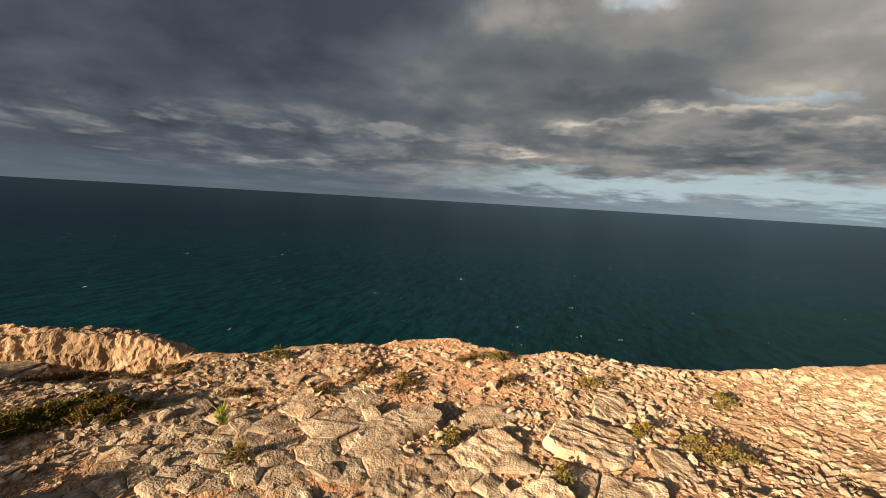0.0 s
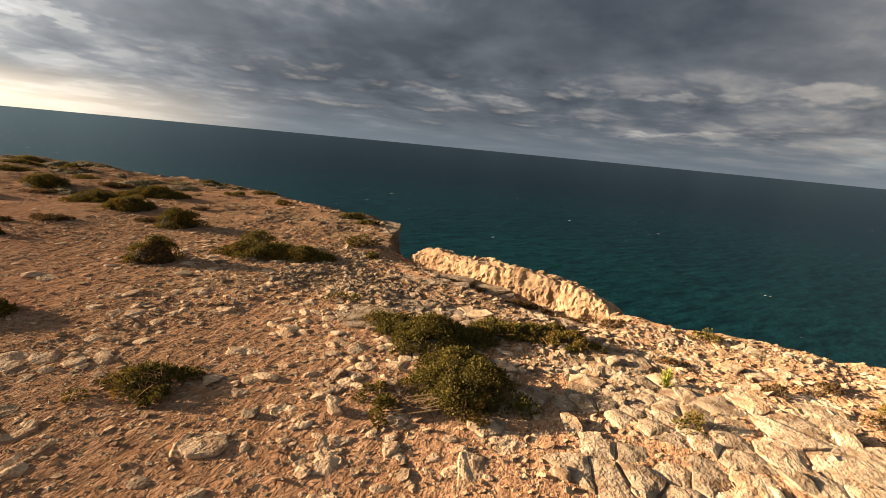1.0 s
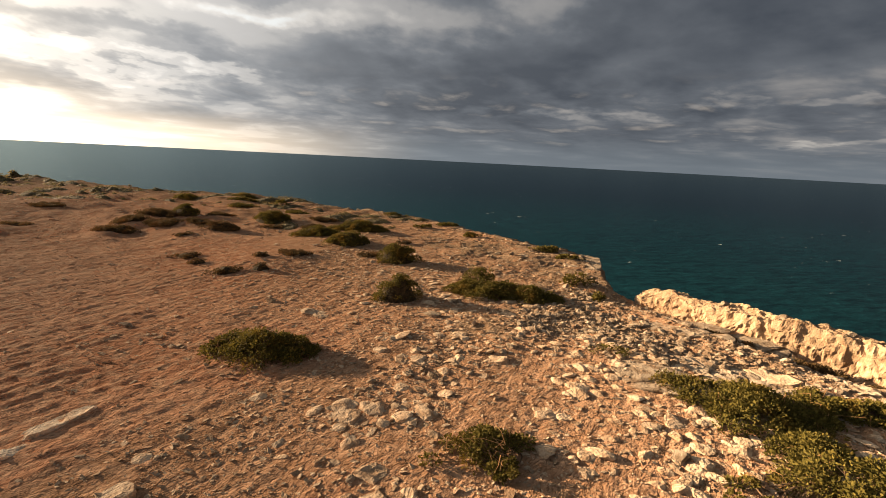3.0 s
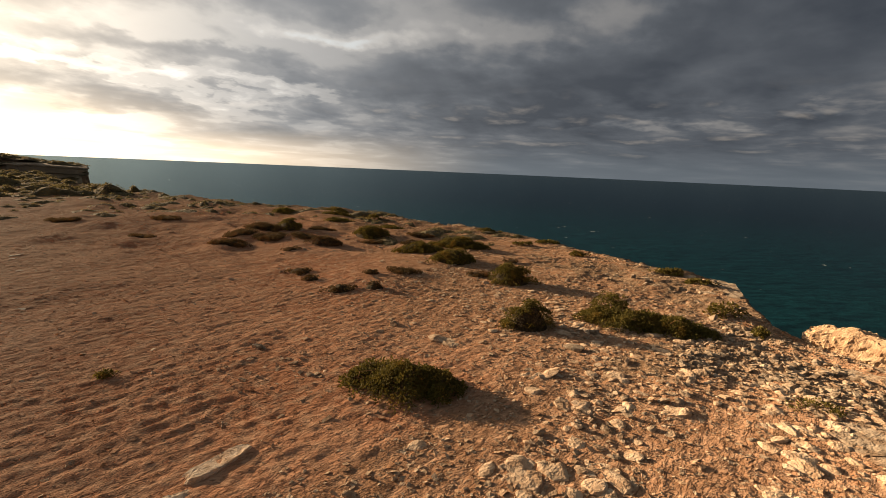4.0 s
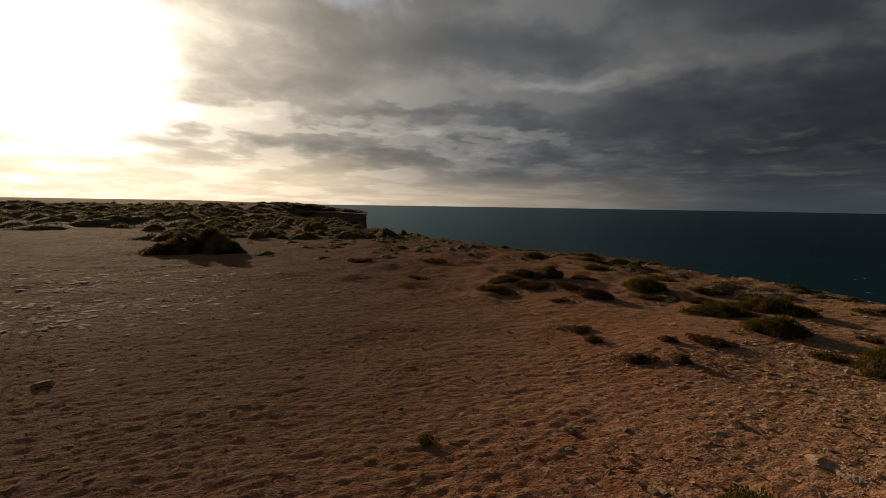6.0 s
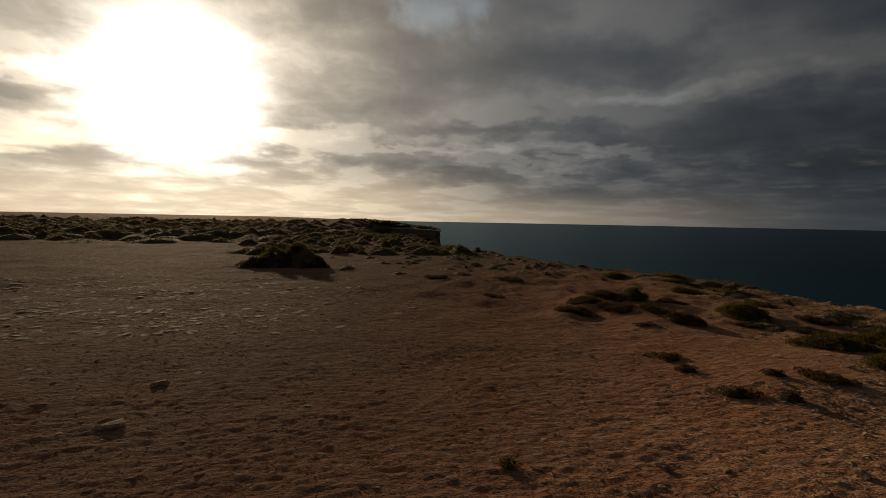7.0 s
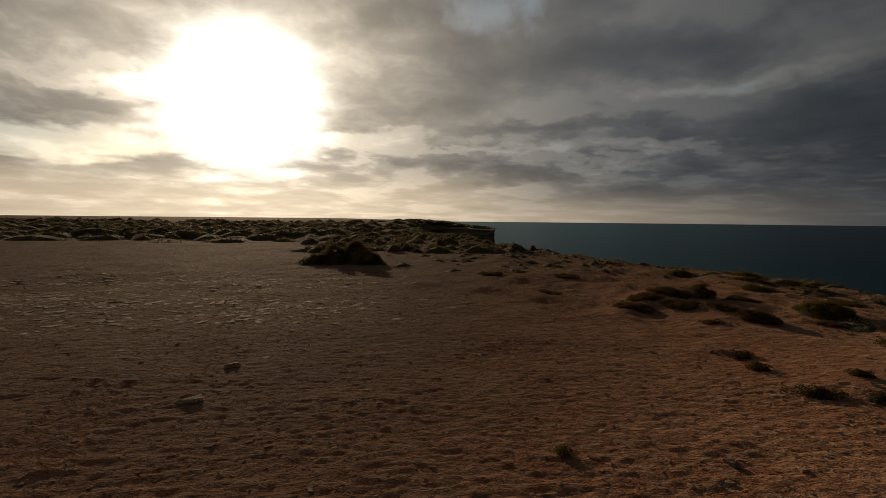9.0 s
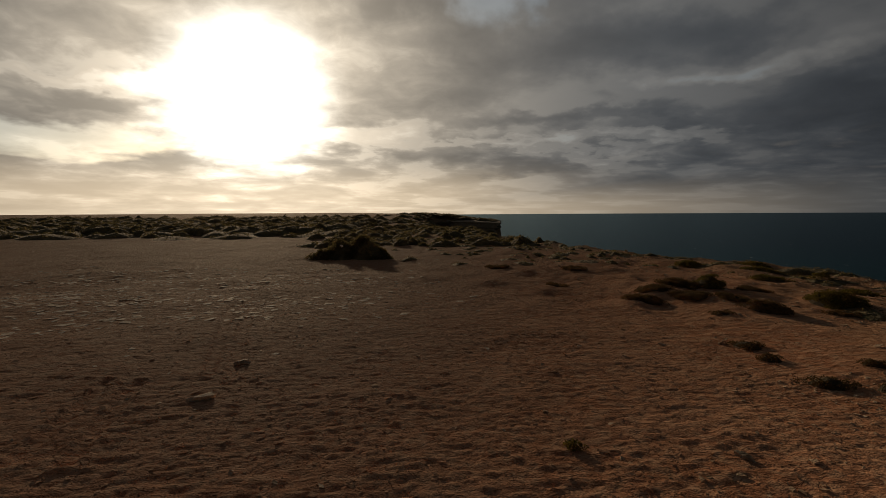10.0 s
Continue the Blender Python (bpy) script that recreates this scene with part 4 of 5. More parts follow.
# ---- rock ridge on the rim ----
def ridge_mesh(a, b, w, tops, base, seed, n=96, m=96):
    """A long weathered block from a to b: flat-topped section with a rough, pitted skin."""
    a, b = np.array(a), np.array(b)
    L = np.linalg.norm(b - a)
    t = (b - a) / L
    side = np.array([t[1], -t[0]])
    U, P = np.meshgrid(np.linspace(0, 1, n), np.linspace(0, 2 * math.pi, m, endpoint=False), indexing="ij")
    end = np.sqrt(np.clip(1 - (2 * U - 1) ** 10, 0, 1))
    top = np.interp(U, np.linspace(0, 1, len(tops)), tops)
    k = np.arange(m // 4) / (m // 4) * 2 - 1
    o = np.ones(m // 4)
    sx, sz = np.concatenate([o, -k, -o, k]), np.concatenate([k, o, -k, -o])
    rnd = (np.abs(sx) ** 7 + np.abs(sz) ** 7) ** (1 / 7)
    ex, ez = np.broadcast_to(sx / rnd, U.shape), np.broadcast_to(sz / rnd, U.shape)
    X = ex * w * (0.45 + 0.55 * end)
    Z = (top + base) / 2 + ez * (top - base) / 2
    Q = U * L
    wave = fbm(Q * 2.0 + seed, ex * 0.8 + Z * 1.5, 3, seed) - 0.5
    pit = np.abs(fbm(Q * 4.5, Z * 6 + ex * 1.5, 4, seed + 9, 0.6) - 0.5)
    crumb = fbm(Q * 20, Z * 20 + ex * 5, 3, seed + 17) - 0.5
    face = np.abs(ex)
    X = X * (1 + wave * 0.6) - np.sign(X) * (pit * 0.20 - 0.03 + crumb * 0.05) * face
    Z = Z + wave * 0.14 + (crumb * 0.06 - pit * 0.08) * (ez > 0)
    V = np.stack([a[0] + t[0] * Q + side[0] * X, a[1] + t[1] * Q + side[1] * X, Z], -1).reshape(-1, 3)
    i = np.arange(n * m).reshape(n, m)
    j = np.roll(i, -1, 1)
    quad = np.stack([i[:-1], j[:-1], j[1:], i[1:]], -1).reshape(-1, 4)
    F = np.concatenate([quad[:, [0, 1, 2]], quad[:, [0, 2, 3]]])
    caps = [(n * m, j[0, k], i[0, k]) for k in range(m)] + [(n * m + 1, i[-1, k], j[-1, k]) for k in range(m)]
    V = np.concatenate([V, [V[:m].mean(0), V[-m:].mean(0)]])
    return make_mesh("rock_ridge", V, np.concatenate([F, caps]), M_PINK)


ridge = thing("rock_ridge", "pitted pinkish limestone ridge along the cliff rim", "rock")
part("block", ridge_mesh((6.62, -0.2), (6.22, -1.75), 0.17, (-0.05, 0.05, 0.05, 0.07, 0.07), -0.6, 101), ridge)
part("block", ridge_mesh((6.26, -1.62), (6.05, -2.45), 0.17, (0.06, 0.09, 0.08, 0.05), -0.6, 107, 60), ridge)
part("block", ridge_mesh((6.08, -2.3), (5.88, -2.98), 0.15, (0.05, 0.04, 0.0, -0.10), -0.6, 113, 60), ridge)


def ledge_slab(c, long, wide, turn, thick, seed, rough=0.05, owner=None):
    """One bed of layered rock with a broken outline."""
    r = np.random.default_rng(seed)
    a = np.linspace(0, 2 * math.pi, 40, endpoint=False)
    sq = np.stack([np.sign(np.cos(a)) * np.abs(np.cos(a)) ** 0.45 * long, np.sign(np.sin(a)) * np.abs(np.sin(a)) ** 0.45 * wide], -1)
    sq *= (1 + 0.12 * (vnoise(a * 2.2, a * 0 + seed, seed) - 0.5) + 0.025 * r.normal(size=40))[:, None]
    V = []
    for sc, z in ((0.86, -1.0), (1.0, -0.75), (0.97, -0.2), (1.02, 0.0), (0.97, 0.12), (0.5, 0.2), (0.2, 0.2)):
        w = sq * sc
        V += [(x, y, z * thick + (float(h) - 0.5) * rough) for (x, y), h in zip(w, fbm(w[:, 0] * 0.2 / rough, w[:, 1] * 0.2 / rough, 3, seed + 3))]
    V.append((0, 0, 0.2 * thick))
    F = []
    for k in range(6):
        for q in range(40):
            p, t = k * 40 + q, k * 40 + (q + 1) % 40
            F += [(p, t, t + 40), (p, t + 40, p + 40)]
    F += [(240 + q, 240 + (q + 1) % 40, 280) for q in range(40)]
    F += [(q, 0, (q + 1) % 40) for q in range(1, 39)]
    me = make_mesh("slab", V, F, M_ROCK)
    ob = part("slab", me, owner or ledge)
    ob.location, ob.rotation_euler = c, (0.02, 0.02, radians(turn))


ledge = thing("rock_ledge", "overhanging layered limestone ledge at the cliff corner", "rock")
ledge_slab((7.72, 1.02, -0.02), 0.62, 0.30, 22, 0.16, 201)
ledge_slab((7.58, 1.04, -0.19), 0.62, 0.30, 24, 0.18, 202)
ledge_slab((7.48, 1.0, -0.38), 0.66, 0.33, 20, 0.22, 203)
ledge_slab((7.3, 0.95, -0.62), 0.74, 0.36, 26, 0.3, 204)
far_ledge = thing("headland_ledge", "dark overhanging rock cap at the tip of the headland", "rock")
ledge_slab((5.6, 83.6, -0.22), 4.7, 4.6, 2, 1.1, 211, 0.5, far_ledge)
ledge_slab((5.1, 83.5, -1.3), 4.4, 4.2, -3, 1.5, 212, 0.5, far_ledge)
ledge_slab((4.6, 83.7, -2.7), 4.6, 4.3, 3, 1.7, 213, 0.5, far_ledge)
for x, y, s, z in ((6.5, -0.6, 0.16, 0.05), (6.36, -1.15, 0.13, 0.07), (6.24, -1.7, 0.14, 0.08), (6.12, -2.2, 0.12, 0.07), (6.02, -2.6, 0.12, 0.03)):
    ob = put_stone(x, y, s, False, group="stones on the rim", label="pale limestone stone lying on the rock ridge")
    ob.location.z = z + 0.01


# ---- plants ----
def leaves(r, centres, radii, per, size, squash=0.7, spread=0.6):
    """Kite-shaped leaves over the upper shells of small domes: arrays of verts and faces."""
    n = len(centres) * per
    c = np.repeat(centres, per, 0)
    rad = np.repeat(radii, per)
    d = r.normal(size=(n, 3))
    d[:, 2] = np.abs(d[:, 2]) * 0.9 - 0.15
    d /= np.linalg.norm(d, axis=1)[:, None]
    p = c + d * (rad * r.uniform(0.55, 1.08, n))[:, None] * (1, 1, squash)
    out = d + r.normal(size=(n, 3)) * spread
    out /= np.linalg.norm(out, axis=1)[:, None]
    side = np.cross(out, r.normal(size=(n, 3)))
    side /= np.linalg.norm(side, axis=1)[:, None]
    nor = np.cross(side, out)
    s = (size * r.uniform(0.6, 1.25, n))[:, None]
    V = np.stack([p, p + out * s * 0.55 + side * s * 0.28 + nor * s * 0.08, p + out * s, p + out * s * 0.55 - side * s * 0.28 + nor * s * 0.08], 1)
    F = np.arange(4 * n).reshape(n, 4)
    return V.reshape(-1, 3), F


def twigs(r, start, ends, thick):
    """Thin tapering three-sided twigs from one place to many."""
    V, F = [], []
    for e in ends:
        a = np.array(start) + r.normal(size=3) * (0.03, 0.03, 0.0)
        mid = (a + e) / 2 + r.normal(size=3) * 0.02
        base = len(V)
        for p, w in ((a, thick), (mid, thick * 0.7), (np.array(e), thick * 0.35)):
            for k in range(3):
                t = 2.1 * k
                V.append((p[0] + w * math.cos(t), p[1] + w * math.sin(t), p[2] + w * 0.4 * math.sin(t + 1)))
        for s in (0, 3):
            for k in range(3):
                i, j = base + s + k, base + s + (k + 1) % 3
                F.append((i, j, j + 3, i + 3))
    return V, F


def shrub(x, y, w, depth, h, turn=0.0, n=0, leaf=0.021, mat=None, name="coastal_shrub", label="", density=1.0, category="shrub", group="low shrubs", core=False):
    """A low cushion of small leaves on short woody twigs, standing at (x, y)."""
    r = np.random.default_rng(int(abs(x * 917 + y * 3571) * 10) % 100000)
    k = n or int(max(10, 75 * w * depth / 0.36))
    u = np.sqrt(r.uniform(size=k)) * (0.80 + 0.25 * r.uniform(size=k))
    a = r.uniform(0, 2 * math.pi, k)
    lob = 1 + 0.16 * np.sin(2 * a + r.uniform(0, 6)) + 0.13 * np.sin(3 * a + r.uniform(0, 6)) + 0.10 * np.sin(5 * a + r.uniform(0, 6))
    px, py = u * lob * np.cos(a) * w / 2, u * lob * np.sin(a) * depth / 2
    ct, st = math.cos(radians(turn)), math.sin(radians(turn))
    px, py = px * ct - py * st, px * st + py * ct
    z0 = gz(x, y)
    gzv = ground_z(px + x, py + y) - z0
    hh = 1.0 * h * np.clip(1 - u ** 2.6, 0.10, 1) * (0.75 + 0.4 * r.uniform(size=k))
    rad = np.clip(np.minimum(w, depth) * 0.17, 0.03, 0.3) * r.uniform(0.7, 1.25, k)
    C = np.stack([px, py, gzv + np.maximum(hh - rad * 0.7, 0.012)], -1)
    e = thing(name, label or "low dark-green cushion shrub on red sandy soil", category, group, (x, y, z0))
    per = int(np.clip(90 * density * (rad.mean() / 0.08) ** 1.4 * (0.026 / leaf) ** 1.6, 40 * density, 320))
    V, F = leaves(r, C, rad, per, leaf)
    low = np.repeat(np.repeat(gzv, per), 4) + 0.003
    V[:, 2] = np.maximum(V[:, 2], low)
    part("crown", make_mesh("crown", V, F, mat or M_LEAF), e)
    # closed dome behind the leaves; its dark colour holds twigs and inner shade
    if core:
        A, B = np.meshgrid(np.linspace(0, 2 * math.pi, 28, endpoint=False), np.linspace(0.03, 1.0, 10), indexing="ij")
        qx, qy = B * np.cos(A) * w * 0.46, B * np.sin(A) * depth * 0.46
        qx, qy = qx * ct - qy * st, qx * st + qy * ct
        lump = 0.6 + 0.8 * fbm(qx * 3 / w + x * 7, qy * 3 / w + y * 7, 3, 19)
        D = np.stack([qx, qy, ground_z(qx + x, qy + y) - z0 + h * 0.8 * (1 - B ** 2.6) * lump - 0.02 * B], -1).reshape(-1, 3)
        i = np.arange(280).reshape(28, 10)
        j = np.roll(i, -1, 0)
        part("core", make_mesh("core", D, np.stack([i[:, :-1], i[:, 1:], j[:, 1:], j[:, :-1]], -1).reshape(-1, 4), M_CORE, True), e, "dark inner dome standing in for twigs and the shade between them")
    V, F = twigs(r, (0, 0, -0.01), C[: min(40, k)], 0.006 * (0.6 + h * 2))
    part("branchwork", make_mesh("branchwork", V, F, M_STEM), e, "thin woody brown twigs")
    return e


def mat_shrub(x, y, lobes, label, name="spreading_shrub", leaf=0.021, seed=5, straw=60, mat=None, core=False):
    """One shrub that spreads in several lobes: x, y, width, depth, height, turn, fullness."""
    r = np.random.default_rng(seed)
    z0 = gz(x, y)
    C, R, G, keep = [], [], [], []
    for lx, ly, w, dp, h, turn, full in lobes:
        k = int(max(10, 110 * full * w * dp / 0.36))
        u, a = np.sqrt(r.uniform(size=k)), r.uniform(0, 2 * math.pi, k)
        lob = 0.92 + 0.22 * np.sin(2 * a + r.uniform(0, 6)) + 0.18 * np.sin(3 * a + r.uniform(0, 6)) + 0.15 * np.sin(7 * a + r.uniform(0, 6))
        qx, qy = u * lob * np.cos(a) * w / 2, u * lob * np.sin(a) * dp / 2
        ct, st = math.cos(radians(turn)), math.sin(radians(turn))
        px, py = lx - x + qx * ct - qy * st, ly - y + qx * st + qy * ct
        g = ground_z(px + x, py + y) - z0
        hollow = 0.55 + 0.9 * fbm((px + x) * 5, (py + y) * 5, 2, seed + 7)
        hh = 1.2 * h * np.clip(1 - u ** 1.8, 0.06, 1) * hollow
        rad = np.clip(min(w, dp) * 0.13, 0.025, 0.09 if not core else 0.2) * r.uniform(0.7, 1.3, k)
        sel = fbm((px + x) * 7, (py + y) * 7, 2, seed + 3) > 0.37 + 0.12 * max(0.0, 1 - full)
        C.append(np.stack([px, py, g + np.maximum(hh - rad * 0.6, 0.012)], -1)[sel])
        R.append(rad[sel])
        G.append(g[sel])
    C, R, G = np.concatenate(C), np.concatenate(R), np.concatenate(G)
    e = thing(name, label, "shrub", "low shrubs", (x, y, z0))
    per = 95
    V, F = leaves(r, C, R, per, leaf)
    V[:, 2] = np.maximum(V[:, 2], np.repeat(np.repeat(G, per), 4) + 0.003)
    part("crown", make_mesh("crown", V, F, mat or M_LEAF), e)
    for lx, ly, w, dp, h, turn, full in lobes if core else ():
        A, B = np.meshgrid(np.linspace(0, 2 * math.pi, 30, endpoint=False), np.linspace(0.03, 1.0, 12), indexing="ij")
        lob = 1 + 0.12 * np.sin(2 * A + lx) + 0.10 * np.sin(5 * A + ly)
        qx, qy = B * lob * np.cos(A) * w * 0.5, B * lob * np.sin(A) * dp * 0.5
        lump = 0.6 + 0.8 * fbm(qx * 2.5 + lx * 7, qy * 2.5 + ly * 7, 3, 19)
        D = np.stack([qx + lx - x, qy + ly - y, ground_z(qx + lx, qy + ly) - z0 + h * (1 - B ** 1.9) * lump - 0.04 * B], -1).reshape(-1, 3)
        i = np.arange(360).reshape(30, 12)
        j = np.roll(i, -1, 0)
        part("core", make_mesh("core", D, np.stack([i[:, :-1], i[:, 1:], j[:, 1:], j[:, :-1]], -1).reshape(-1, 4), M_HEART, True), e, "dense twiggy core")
    VV, FF = twigs(r, (0, 0, -0.02), [np.array([q[0] - x, q[1] - y, gz(q[0], q[1]) - z0 - 0.02]) for q in lobes], 0.008)
    for lx, ly, w, dp, h, turn, full in lobes:
        root = np.array([lx - x, ly - y, gz(lx, ly) - z0 - 0.01])
        ends = C[np.argsort(np.hypot(C[:, 0] - root[0], C[:, 1] - root[1]))[: int(60 * full)]]
        V, F = twigs(r, root, ends, 0.006)
        FF += [tuple(i + len(VV) for i in f) for f in F]
        VV += V
    part("branchwork", make_mesh("branchwork", VV, FF, M_STEM), e, "thin woody brown twigs")
    if straw:
        chosen = C[r.integers(len(C), size=straw)]
        VV, FF = [], []
        for c in chosen:
            ends = [c + r.normal(size=3) * (0.05, 0.05, 0.015) + (0, 0, 0.022) for _ in range(4)]
            V, F = twigs(r, c + r.normal(size=3) * (0.04, 0.04, 0.01), ends, 0.0028)
            FF += [tuple(i + len(VV) for i in f) for f in F]
            VV += V
        tagged(part("dry_stems", make_mesh("dry_stems", VV, FF, M_STRAW), e), "dry straw-coloured stems between the leaves", kind="stuff")
    return e


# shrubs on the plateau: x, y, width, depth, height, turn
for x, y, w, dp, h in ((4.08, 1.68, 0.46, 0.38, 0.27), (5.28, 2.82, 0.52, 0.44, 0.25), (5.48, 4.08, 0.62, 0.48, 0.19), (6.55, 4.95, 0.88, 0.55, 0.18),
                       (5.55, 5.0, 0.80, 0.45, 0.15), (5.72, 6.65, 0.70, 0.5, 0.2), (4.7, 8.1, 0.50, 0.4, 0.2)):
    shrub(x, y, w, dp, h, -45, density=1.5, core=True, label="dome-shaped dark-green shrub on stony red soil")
mat_shrub(2.30, 1.42, ((2.32, 1.46, 0.66, 0.56, 0.13, -50, 1.2), (2.46, 1.26, 0.42, 0.40, 0.10, -50, 1.0), (2.16, 1.66, 0.34, 0.32, 0.08, -50, 1.0)), "spreading glossy-leaved cushion shrub on sandy soil", "coastal_shrub", seed=17, straw=20)
mat_shrub(5.05, 1.02, ((5.04, 1.06, 0.95, 0.58, 0.12, -62, 1.6), (5.24, 0.66, 0.66, 0.46, 0.11, -62, 1.6), (4.94, 1.36, 0.42, 0.40, 0.10, -60, 1.2)), "wide low shrub beside the rocky rim", "coastal_shrub", seed=21, straw=20)
shrub(5.26, 1.38, 0.45, 0.35, 0.22, -60, label="rounded top of a low shrub behind a mat")
mat_shrub(3.6, -1.9, ((3.98, -1.58, 1.0, 0.62, 0.13, -54, 1.5), (4.34, -1.95, 0.50, 0.40, 0.10, -50, 1.2), (3.36, -2.10, 0.62, 0.58, 0.19, -35, 1.5), (3.66, -1.92, 0.42, 0.42, 0.12, -35, 1.2),
                      (3.10, -2.16, 0.40, 0.36, 0.16, -30, 0.8), (2.90, -1.76, 0.34, 0.22, 0.07, -30, 0.5), (3.1, -1.72, 0.4, 0.3, 0.07, -30, 0.35)), "large spreading shrub with olive leaves and dry stems")
mat_shrub(4.50, -2.42, ((4.52, -2.24, 0.56, 0.30, 0.09, -65, 1.2), (4.50, -2.58, 0.60, 0.28, 0.09, -70, 1.2), (4.66, -2.42, 0.4, 0.2, 0.07, -60, 0.7)), "creeping dark shrub between limestone slabs", "creeping_shrub", seed=9, straw=14)
mat_shrub(2.36, -0.57, ((2.44, -0.50, 0.46, 0.34, 0.09, -20, 0.8), (2.34, -0.68, 0.24, 0.2, 0.08, -20, 0.7)), "sparse small shrub on stony soil", "coastal_shrub", seed=13, straw=10)
for x, y, w, dp, turn in ((4.62, -4.30, 0.34, 0.2, -70), (4.25, -4.55, 0.30, 0.16, -60), (4.40, -3.98, 0.26, 0.14, -70), (4.1, -5.4, 0.30, 0.16, -60), (4.75, -5.35, 0.3, 0.14, -60), (4.6, -3.35, 0.3, 0.14, -70), (5.72, -1.35, 0.62, 0.26, -78), (5.66, -1.95, 0.56, 0.30, -80), (5.52, -2.50, 0.60, 0.26, -75), (5.30, -2.85, 0.40, 0.22, -60)):
    shrub(x, y, w, dp, 0.07, turn, mat=M_DRY, density=1.1, leaf=0.018, name="creeping_mat", label="dried creeping mat between limestone rocks", group="dry cushions", category="plant")
shrub(4.25, -0.58, 0.36, 0.22, 0.07, -50, density=0.5, label="sparse small shrub on stony soil")
shrub(5.28, -3.66, 0.32, 0.2, 0.12, 85, label="small shrub on the cliff rim")
# low tufts and mats
for x, y, w, h in ((3.84, -6.02, 0.26, 0.13), (3.45, -4.6, 0.13, 0.09), (3.16, -5.9, 0.18, 0.08), (2.92, -6.08, 0.30, 0.10), (2.8, -6.3, 0.28, 0.10), (2.88, -5.0, 0.16, 0.08),
                   (3.6, -3.4, 0.2, 0.10), (0.83, 2.84, 0.09, 0.03), (3.4, -7.0, 0.22, 0.08), (4.4, -4.6, 0.16, 0.06), (4.7, -5.6, 0.3, 0.06), (2.4, -4.4, 0.14, 0.06)):
    shrub(x, y, w, w * 0.75, h, rng.uniform(0, 180), density=0.7, leaf=0.022, label="small green tuft in a crack of the rock", name="plant_tuft", category="plant", group="plant tufts")
# dry brown cushions and mats on the soil
for x, y, w, h in ((3.36, 5.0, 0.34, 0.08), (3.26, 4.5, 0.24, 0.08), (3.27, 3.82, 0.36, 0.07), (3.62, 3.6, 0.26, 0.09), (3.97, 4.14, 0.25, 0.07), (4.36, 3.98, 0.46, 0.05), (5.17, 3.3, 0.36, 0.07),
                   (3.3, 7.5, 0.62, 0.08), (4.6, 6.42, 0.52, 0.17), (4.0, 7.4, 0.6, 0.08), (4.5, 7.1, 0.5, 0.06), (3.7, 8.0, 0.6, 0.08), (5.5, 6.2, 0.4, 0.06),
                   (4.3, 8.3, 0.7, 0.07), (5.2, 7.7, 0.5, 0.06), (3.9, 6.4, 0.3, 0.05), (6.0, 5.7, 0.45, 0.06), (7.0, 5.6, 0.5, 0.06), (6.3, 3.6, 0.3, 0.06), (6.7, 6.3, 0.5, 0.07), (2.4, 9.6, 0.5, 0.06), (1.4, 12.0, 0.6, 0.07), (3.2, 11.2, 0.6, 0.08)):
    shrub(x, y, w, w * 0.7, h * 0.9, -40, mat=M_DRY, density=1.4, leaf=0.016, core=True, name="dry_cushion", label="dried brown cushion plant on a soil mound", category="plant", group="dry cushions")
# shrubs nearer to the far rim
for x, y, w, h in ((7.65, 9.3, 0.45, 0.14), (9.0, 6.4, 0.5, 0.10), (8.0, 4.6, 0.38, 0.10), (8.7, 4.5, 0.5, 0.09), (7.95, 3.35, 0.4, 0.09), (7.95, 1.75, 0.5, 0.09), (7.6, 1.2, 0.42, 0.09),
                   (6.25, 0.5, 0.42, 0.14), (5.86, 0.05, 0.24, 0.10), (8.2, 12.1, 0.8, 0.16), (7.0, 7.6, 0.6, 0.10), (6.4, 9.0, 0.6, 0.10), (7.3, 10.6, 0.7, 0.12), (6.6, 12.3, 0.8, 0.14)):
    if edge_d(np.array([x]), np.array([y]))[0] > -0.1:
        x -= 0.3
    shrub(x, y, w, w * 0.6, h, -50, leaf=0.03, label="low dark shrub near the cliff rim", group="rim shrubs")
mat_shrub(-2.9, 15.1, ((-2.65, 15.2, 1.5, 1.3, 0.58, 0, 0.4), (-3.35, 15.1, 1.4, 1.2, 0.42, 0, 0.4), (-2.1, 15.2, 1.0, 0.9, 0.26, 0, 0.4), (-3.95, 15.0, 0.9, 0.8, 0.20, 0, 0.4)), "large dark mound-shaped bush on open ground", "coastal_bush", leaf=0.04, seed=27, straw=0, mat=M_SCRUB, core=True)
scrap = tagged(new("white_scrap", make_mesh("white_scrap", chop(ICO2[0], rng, 5) * (0.06, 0.04, 0.06), ICO2[1], M_WHITE)), "small crumpled white scrap caught on a bush", "litter")
scrap.location = (-3.28, 14.88, gz(-3.28, 14.88) + 0.43)


def seedling(x, y):
    """A young plant with upright narrow yellow-green leaves."""
    r = np.random.default_rng(4)
    e = thing("seedling", "young yellow-green plant growing among limestone stones", "plant", "", (x, y, gz(x, y)))
    V, F = [], []
    for k in range(90):
        a, lift, L = r.uniform(0, 6.28), r.uniform(0.5, 1.4), r.uniform(0.05, 0.13)
        base = np.array([0, 0, r.uniform(0.0, 0.11)])
        d = np.array([math.cos(a) * math.cos(lift), math.sin(a) * math.cos(lift), math.sin(lift)])
        s = np.array([-math.sin(a), math.cos(a), 0]) * 0.0048
        i = len(V)
        V += [base, base + d * L * 0.5 + s, base + d * L - (0, 0, L * 0.12), base + d * L * 0.5 - s]
        F.append((i, i + 1, i + 2, i + 3))
    part("foliage", make_mesh("foliage", V, F, M_FRESH), e)
    V, F = twigs(r, (0, 0, -0.02), [np.array([0.0, 0.0, 0.13])], 0.007)
    part("stem", make_mesh("stem", V, F, M_STEM), e)


seedling(4.14, -3.28)


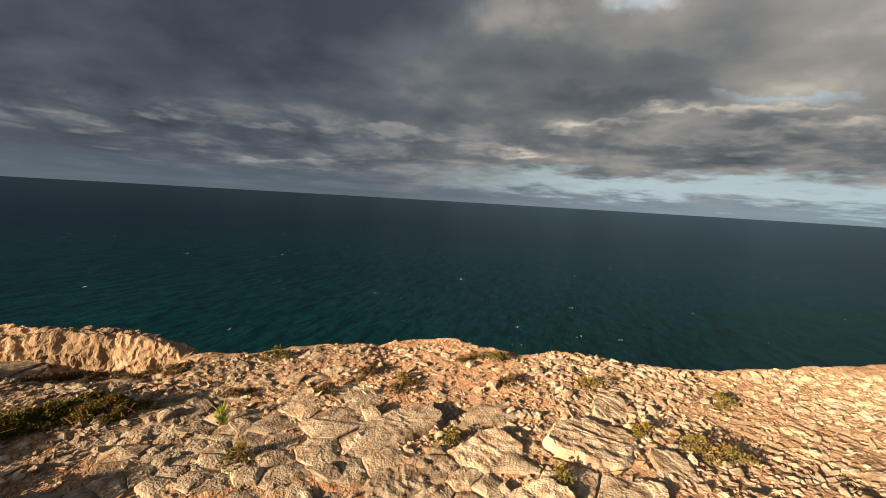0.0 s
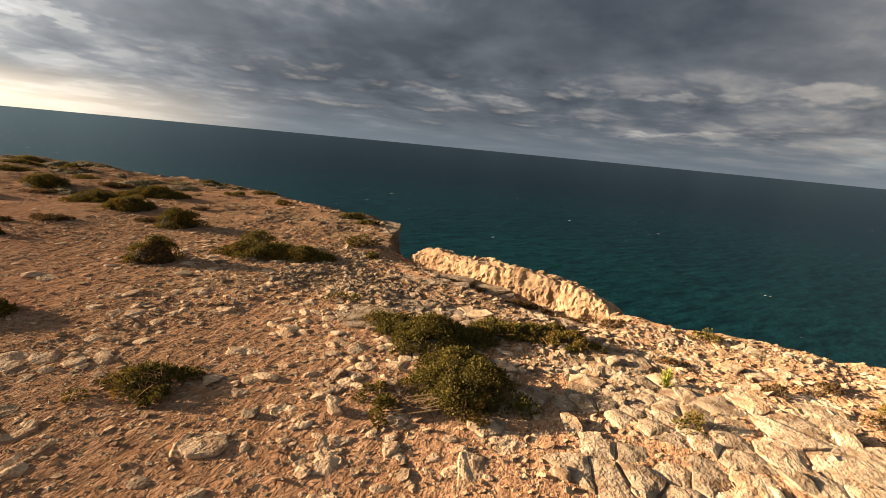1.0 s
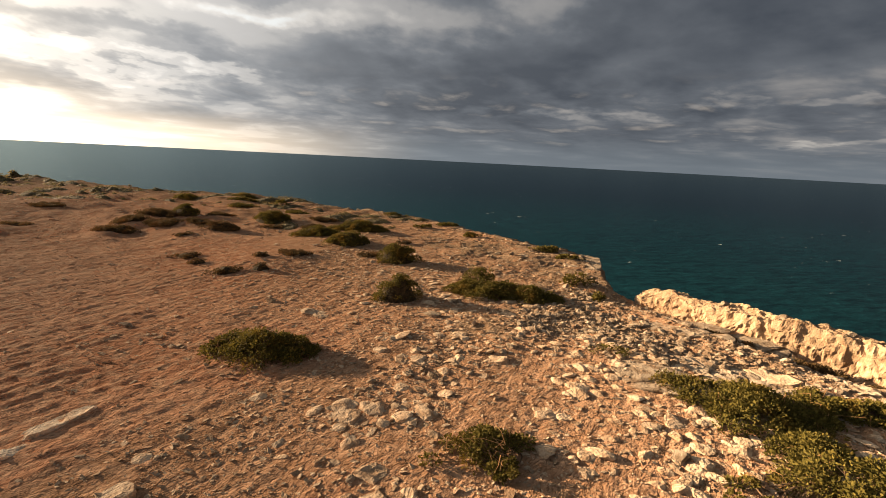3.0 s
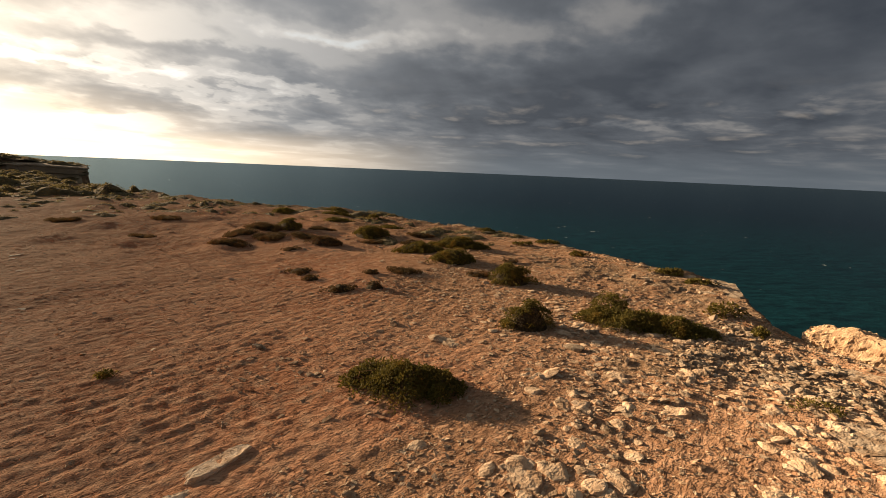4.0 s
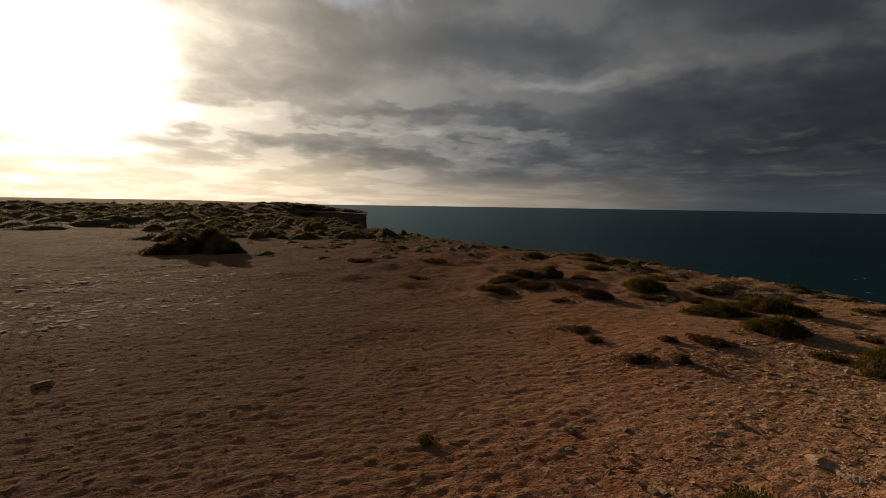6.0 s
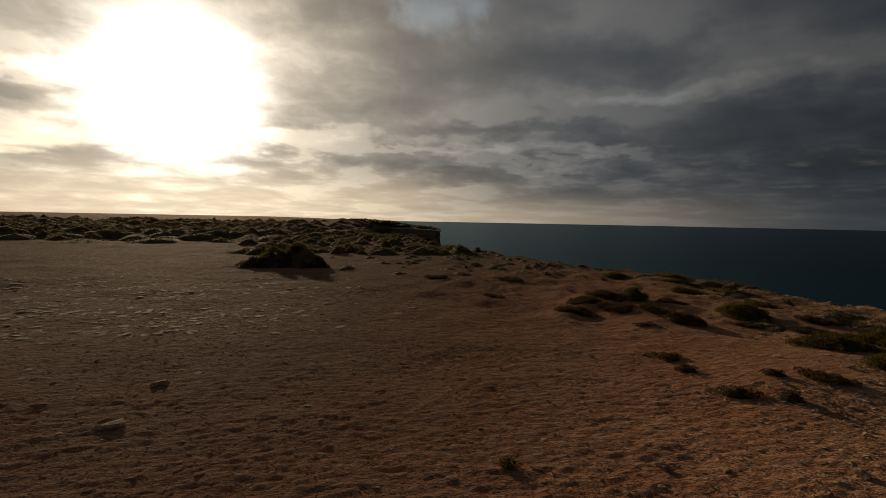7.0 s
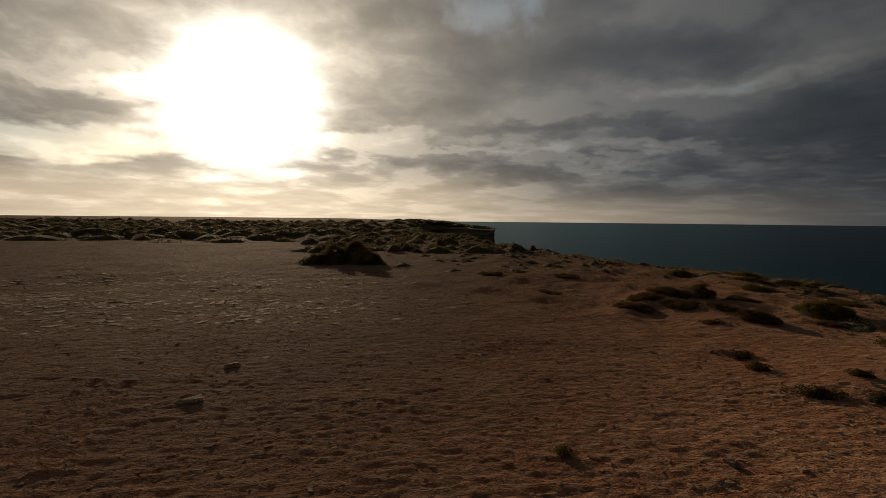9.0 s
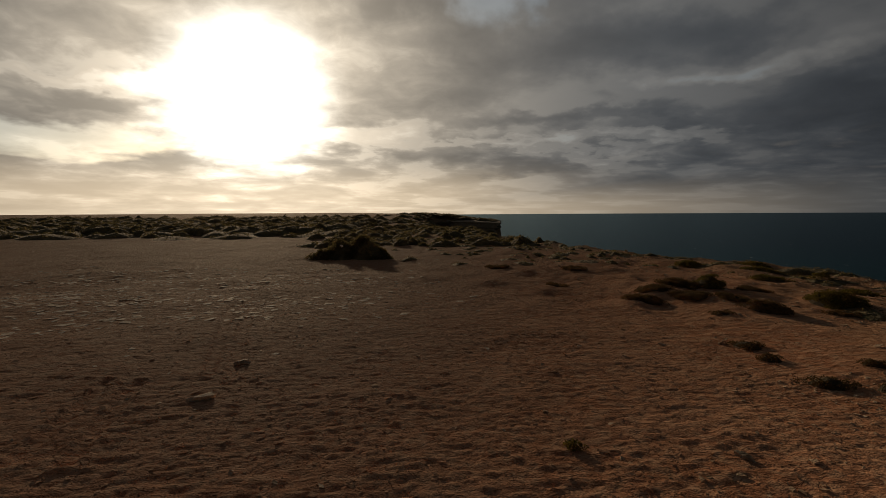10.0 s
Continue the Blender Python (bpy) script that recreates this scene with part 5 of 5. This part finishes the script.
# ---- far scrub ----
def scrub(name, places, width, height, label, leaf, per, seed, k=24, ring=18, steps=8):
    """Many low mounds of scrub: a lumpy heart with sprigs of leaves over it."""
    r = np.random.default_rng(seed)
    VV, FF, n0, kind = [], [], 0, []
    base = ground_z(places[:, 0], places[:, 1])
    for (x, y), w, h, z in zip(places, width, height, base):
        A, B = np.meshgrid(np.linspace(0, 2 * math.pi, ring, endpoint=False), 1 - np.linspace(0.98, 0, steps) ** 1.5, indexing="ij")
        R = w * 0.5 * B * (1 + 0.22 * np.sin(2 * A + x) + 0.14 * np.sin(3 * A + y) + 0.08 * np.sin(7 * A + x))
        lump = 0.75 + 0.5 * fbm(x * 3 + R * np.cos(A) * 3.0 / w, y * 3 + R * np.sin(A) * 3.0 / w, 2, seed)
        top = h * (1 - B ** (3.0 if w < 1.0 else 2.0)) * lump
        D = np.stack([R * np.cos(A), R * np.sin(A), top - 0.06 * B], -1)
        ia, ib = r.integers(ring, size=k), r.integers(steps - 1, size=k)
        V, F = leaves(r, D[ia, ib], np.full(k, min(w * 0.10, 0.13)), per, leaf, 0.45)
        V[:, 2] = np.maximum(V[:, 2], -0.05)
        VV.append(V + (x, y, z))
        FF.append(F + n0)
        n0 += len(V)
        i = np.arange(ring * steps).reshape(ring, steps)
        j = np.roll(i, -1, 0)
        VV.append(D.reshape(-1, 3) + (x, y, z))
        FF.append(np.stack([i[:, :-1], i[:, 1:], j[:, 1:], j[:, :-1]], -1).reshape(-1, 4) + n0)
        n0 += ring * steps
        kind += [0] * len(F) + [1] * (ring * (steps - 1))
    me = make_mesh(name, np.concatenate(VV), np.concatenate(FF), M_SCRUB, True)
    me.materials.append(M_HEART)
    me.polygons.foreach_set("material_index", np.array(kind, np.int32))
    return tagged(new(name, me), label, "scrub", kind="stuff")


r0 = np.random.default_rng(31)
P = pick(240, -8.0, 6.5, 20.5, 48.0, lambda x, y: on_land(x, y, -0.4) * np.clip((x + 8) / 9, 0.1, 1), 32)
scrub("coastal_scrub", P, r0.uniform(0.5, 1.7, 240), r0.uniform(0.12, 0.34, 240), "scattered low scrub towards the headland", 0.06, 10, 33)
P = pick(270, -9.0, 10.5, 48.0, 100.0, lambda x, y: on_land(x, y, -0.4) * smooth(-14, 8, x), 34)
scrub("headland_scrub", P, r0.uniform(1.0, 2.4, 270), r0.uniform(0.12, 0.36, 270), "dark low scrub covering the headland", 0.09, 7, 35, 14, 14, 7)
P = pick(1500, -75.0, -7.0, 26.0, 62.0, lambda x, y: smooth(25, 33, y - 0.10 * (x + 9)) * np.clip(fbm(x * 0.15, y * 0.15, 3, 44) * 2.6 - 0.4, 0.05, 1), 36)
scrub("scrub_belt", P, r0.uniform(1.2, 3.2, 1500), r0.uniform(0.34, 0.62, 1500) * (0.35 + 0.65 * smooth(27, 34, P[:, 1] - 0.10 * (P[:, 0] + 9))), "belt of dark scrub along the back of the plateau", 0.10, 6, 37, 14, 11, 6)
P = pick(260, -2.5, 9.8, 4.5, 26.0, lambda x, y: on_land(x, y, -0.15) * smooth(np.where(y > 12, -9.0, -4.5), -1.0, edge_d(x, y)), 38)
scrub("rim_scrub", P, r0.uniform(0.2, 0.9, 260), r0.uniform(0.02, 0.075, 260), "small dark mats of scrub along the rim", 0.026, 7, 39, 20, 14, 6)
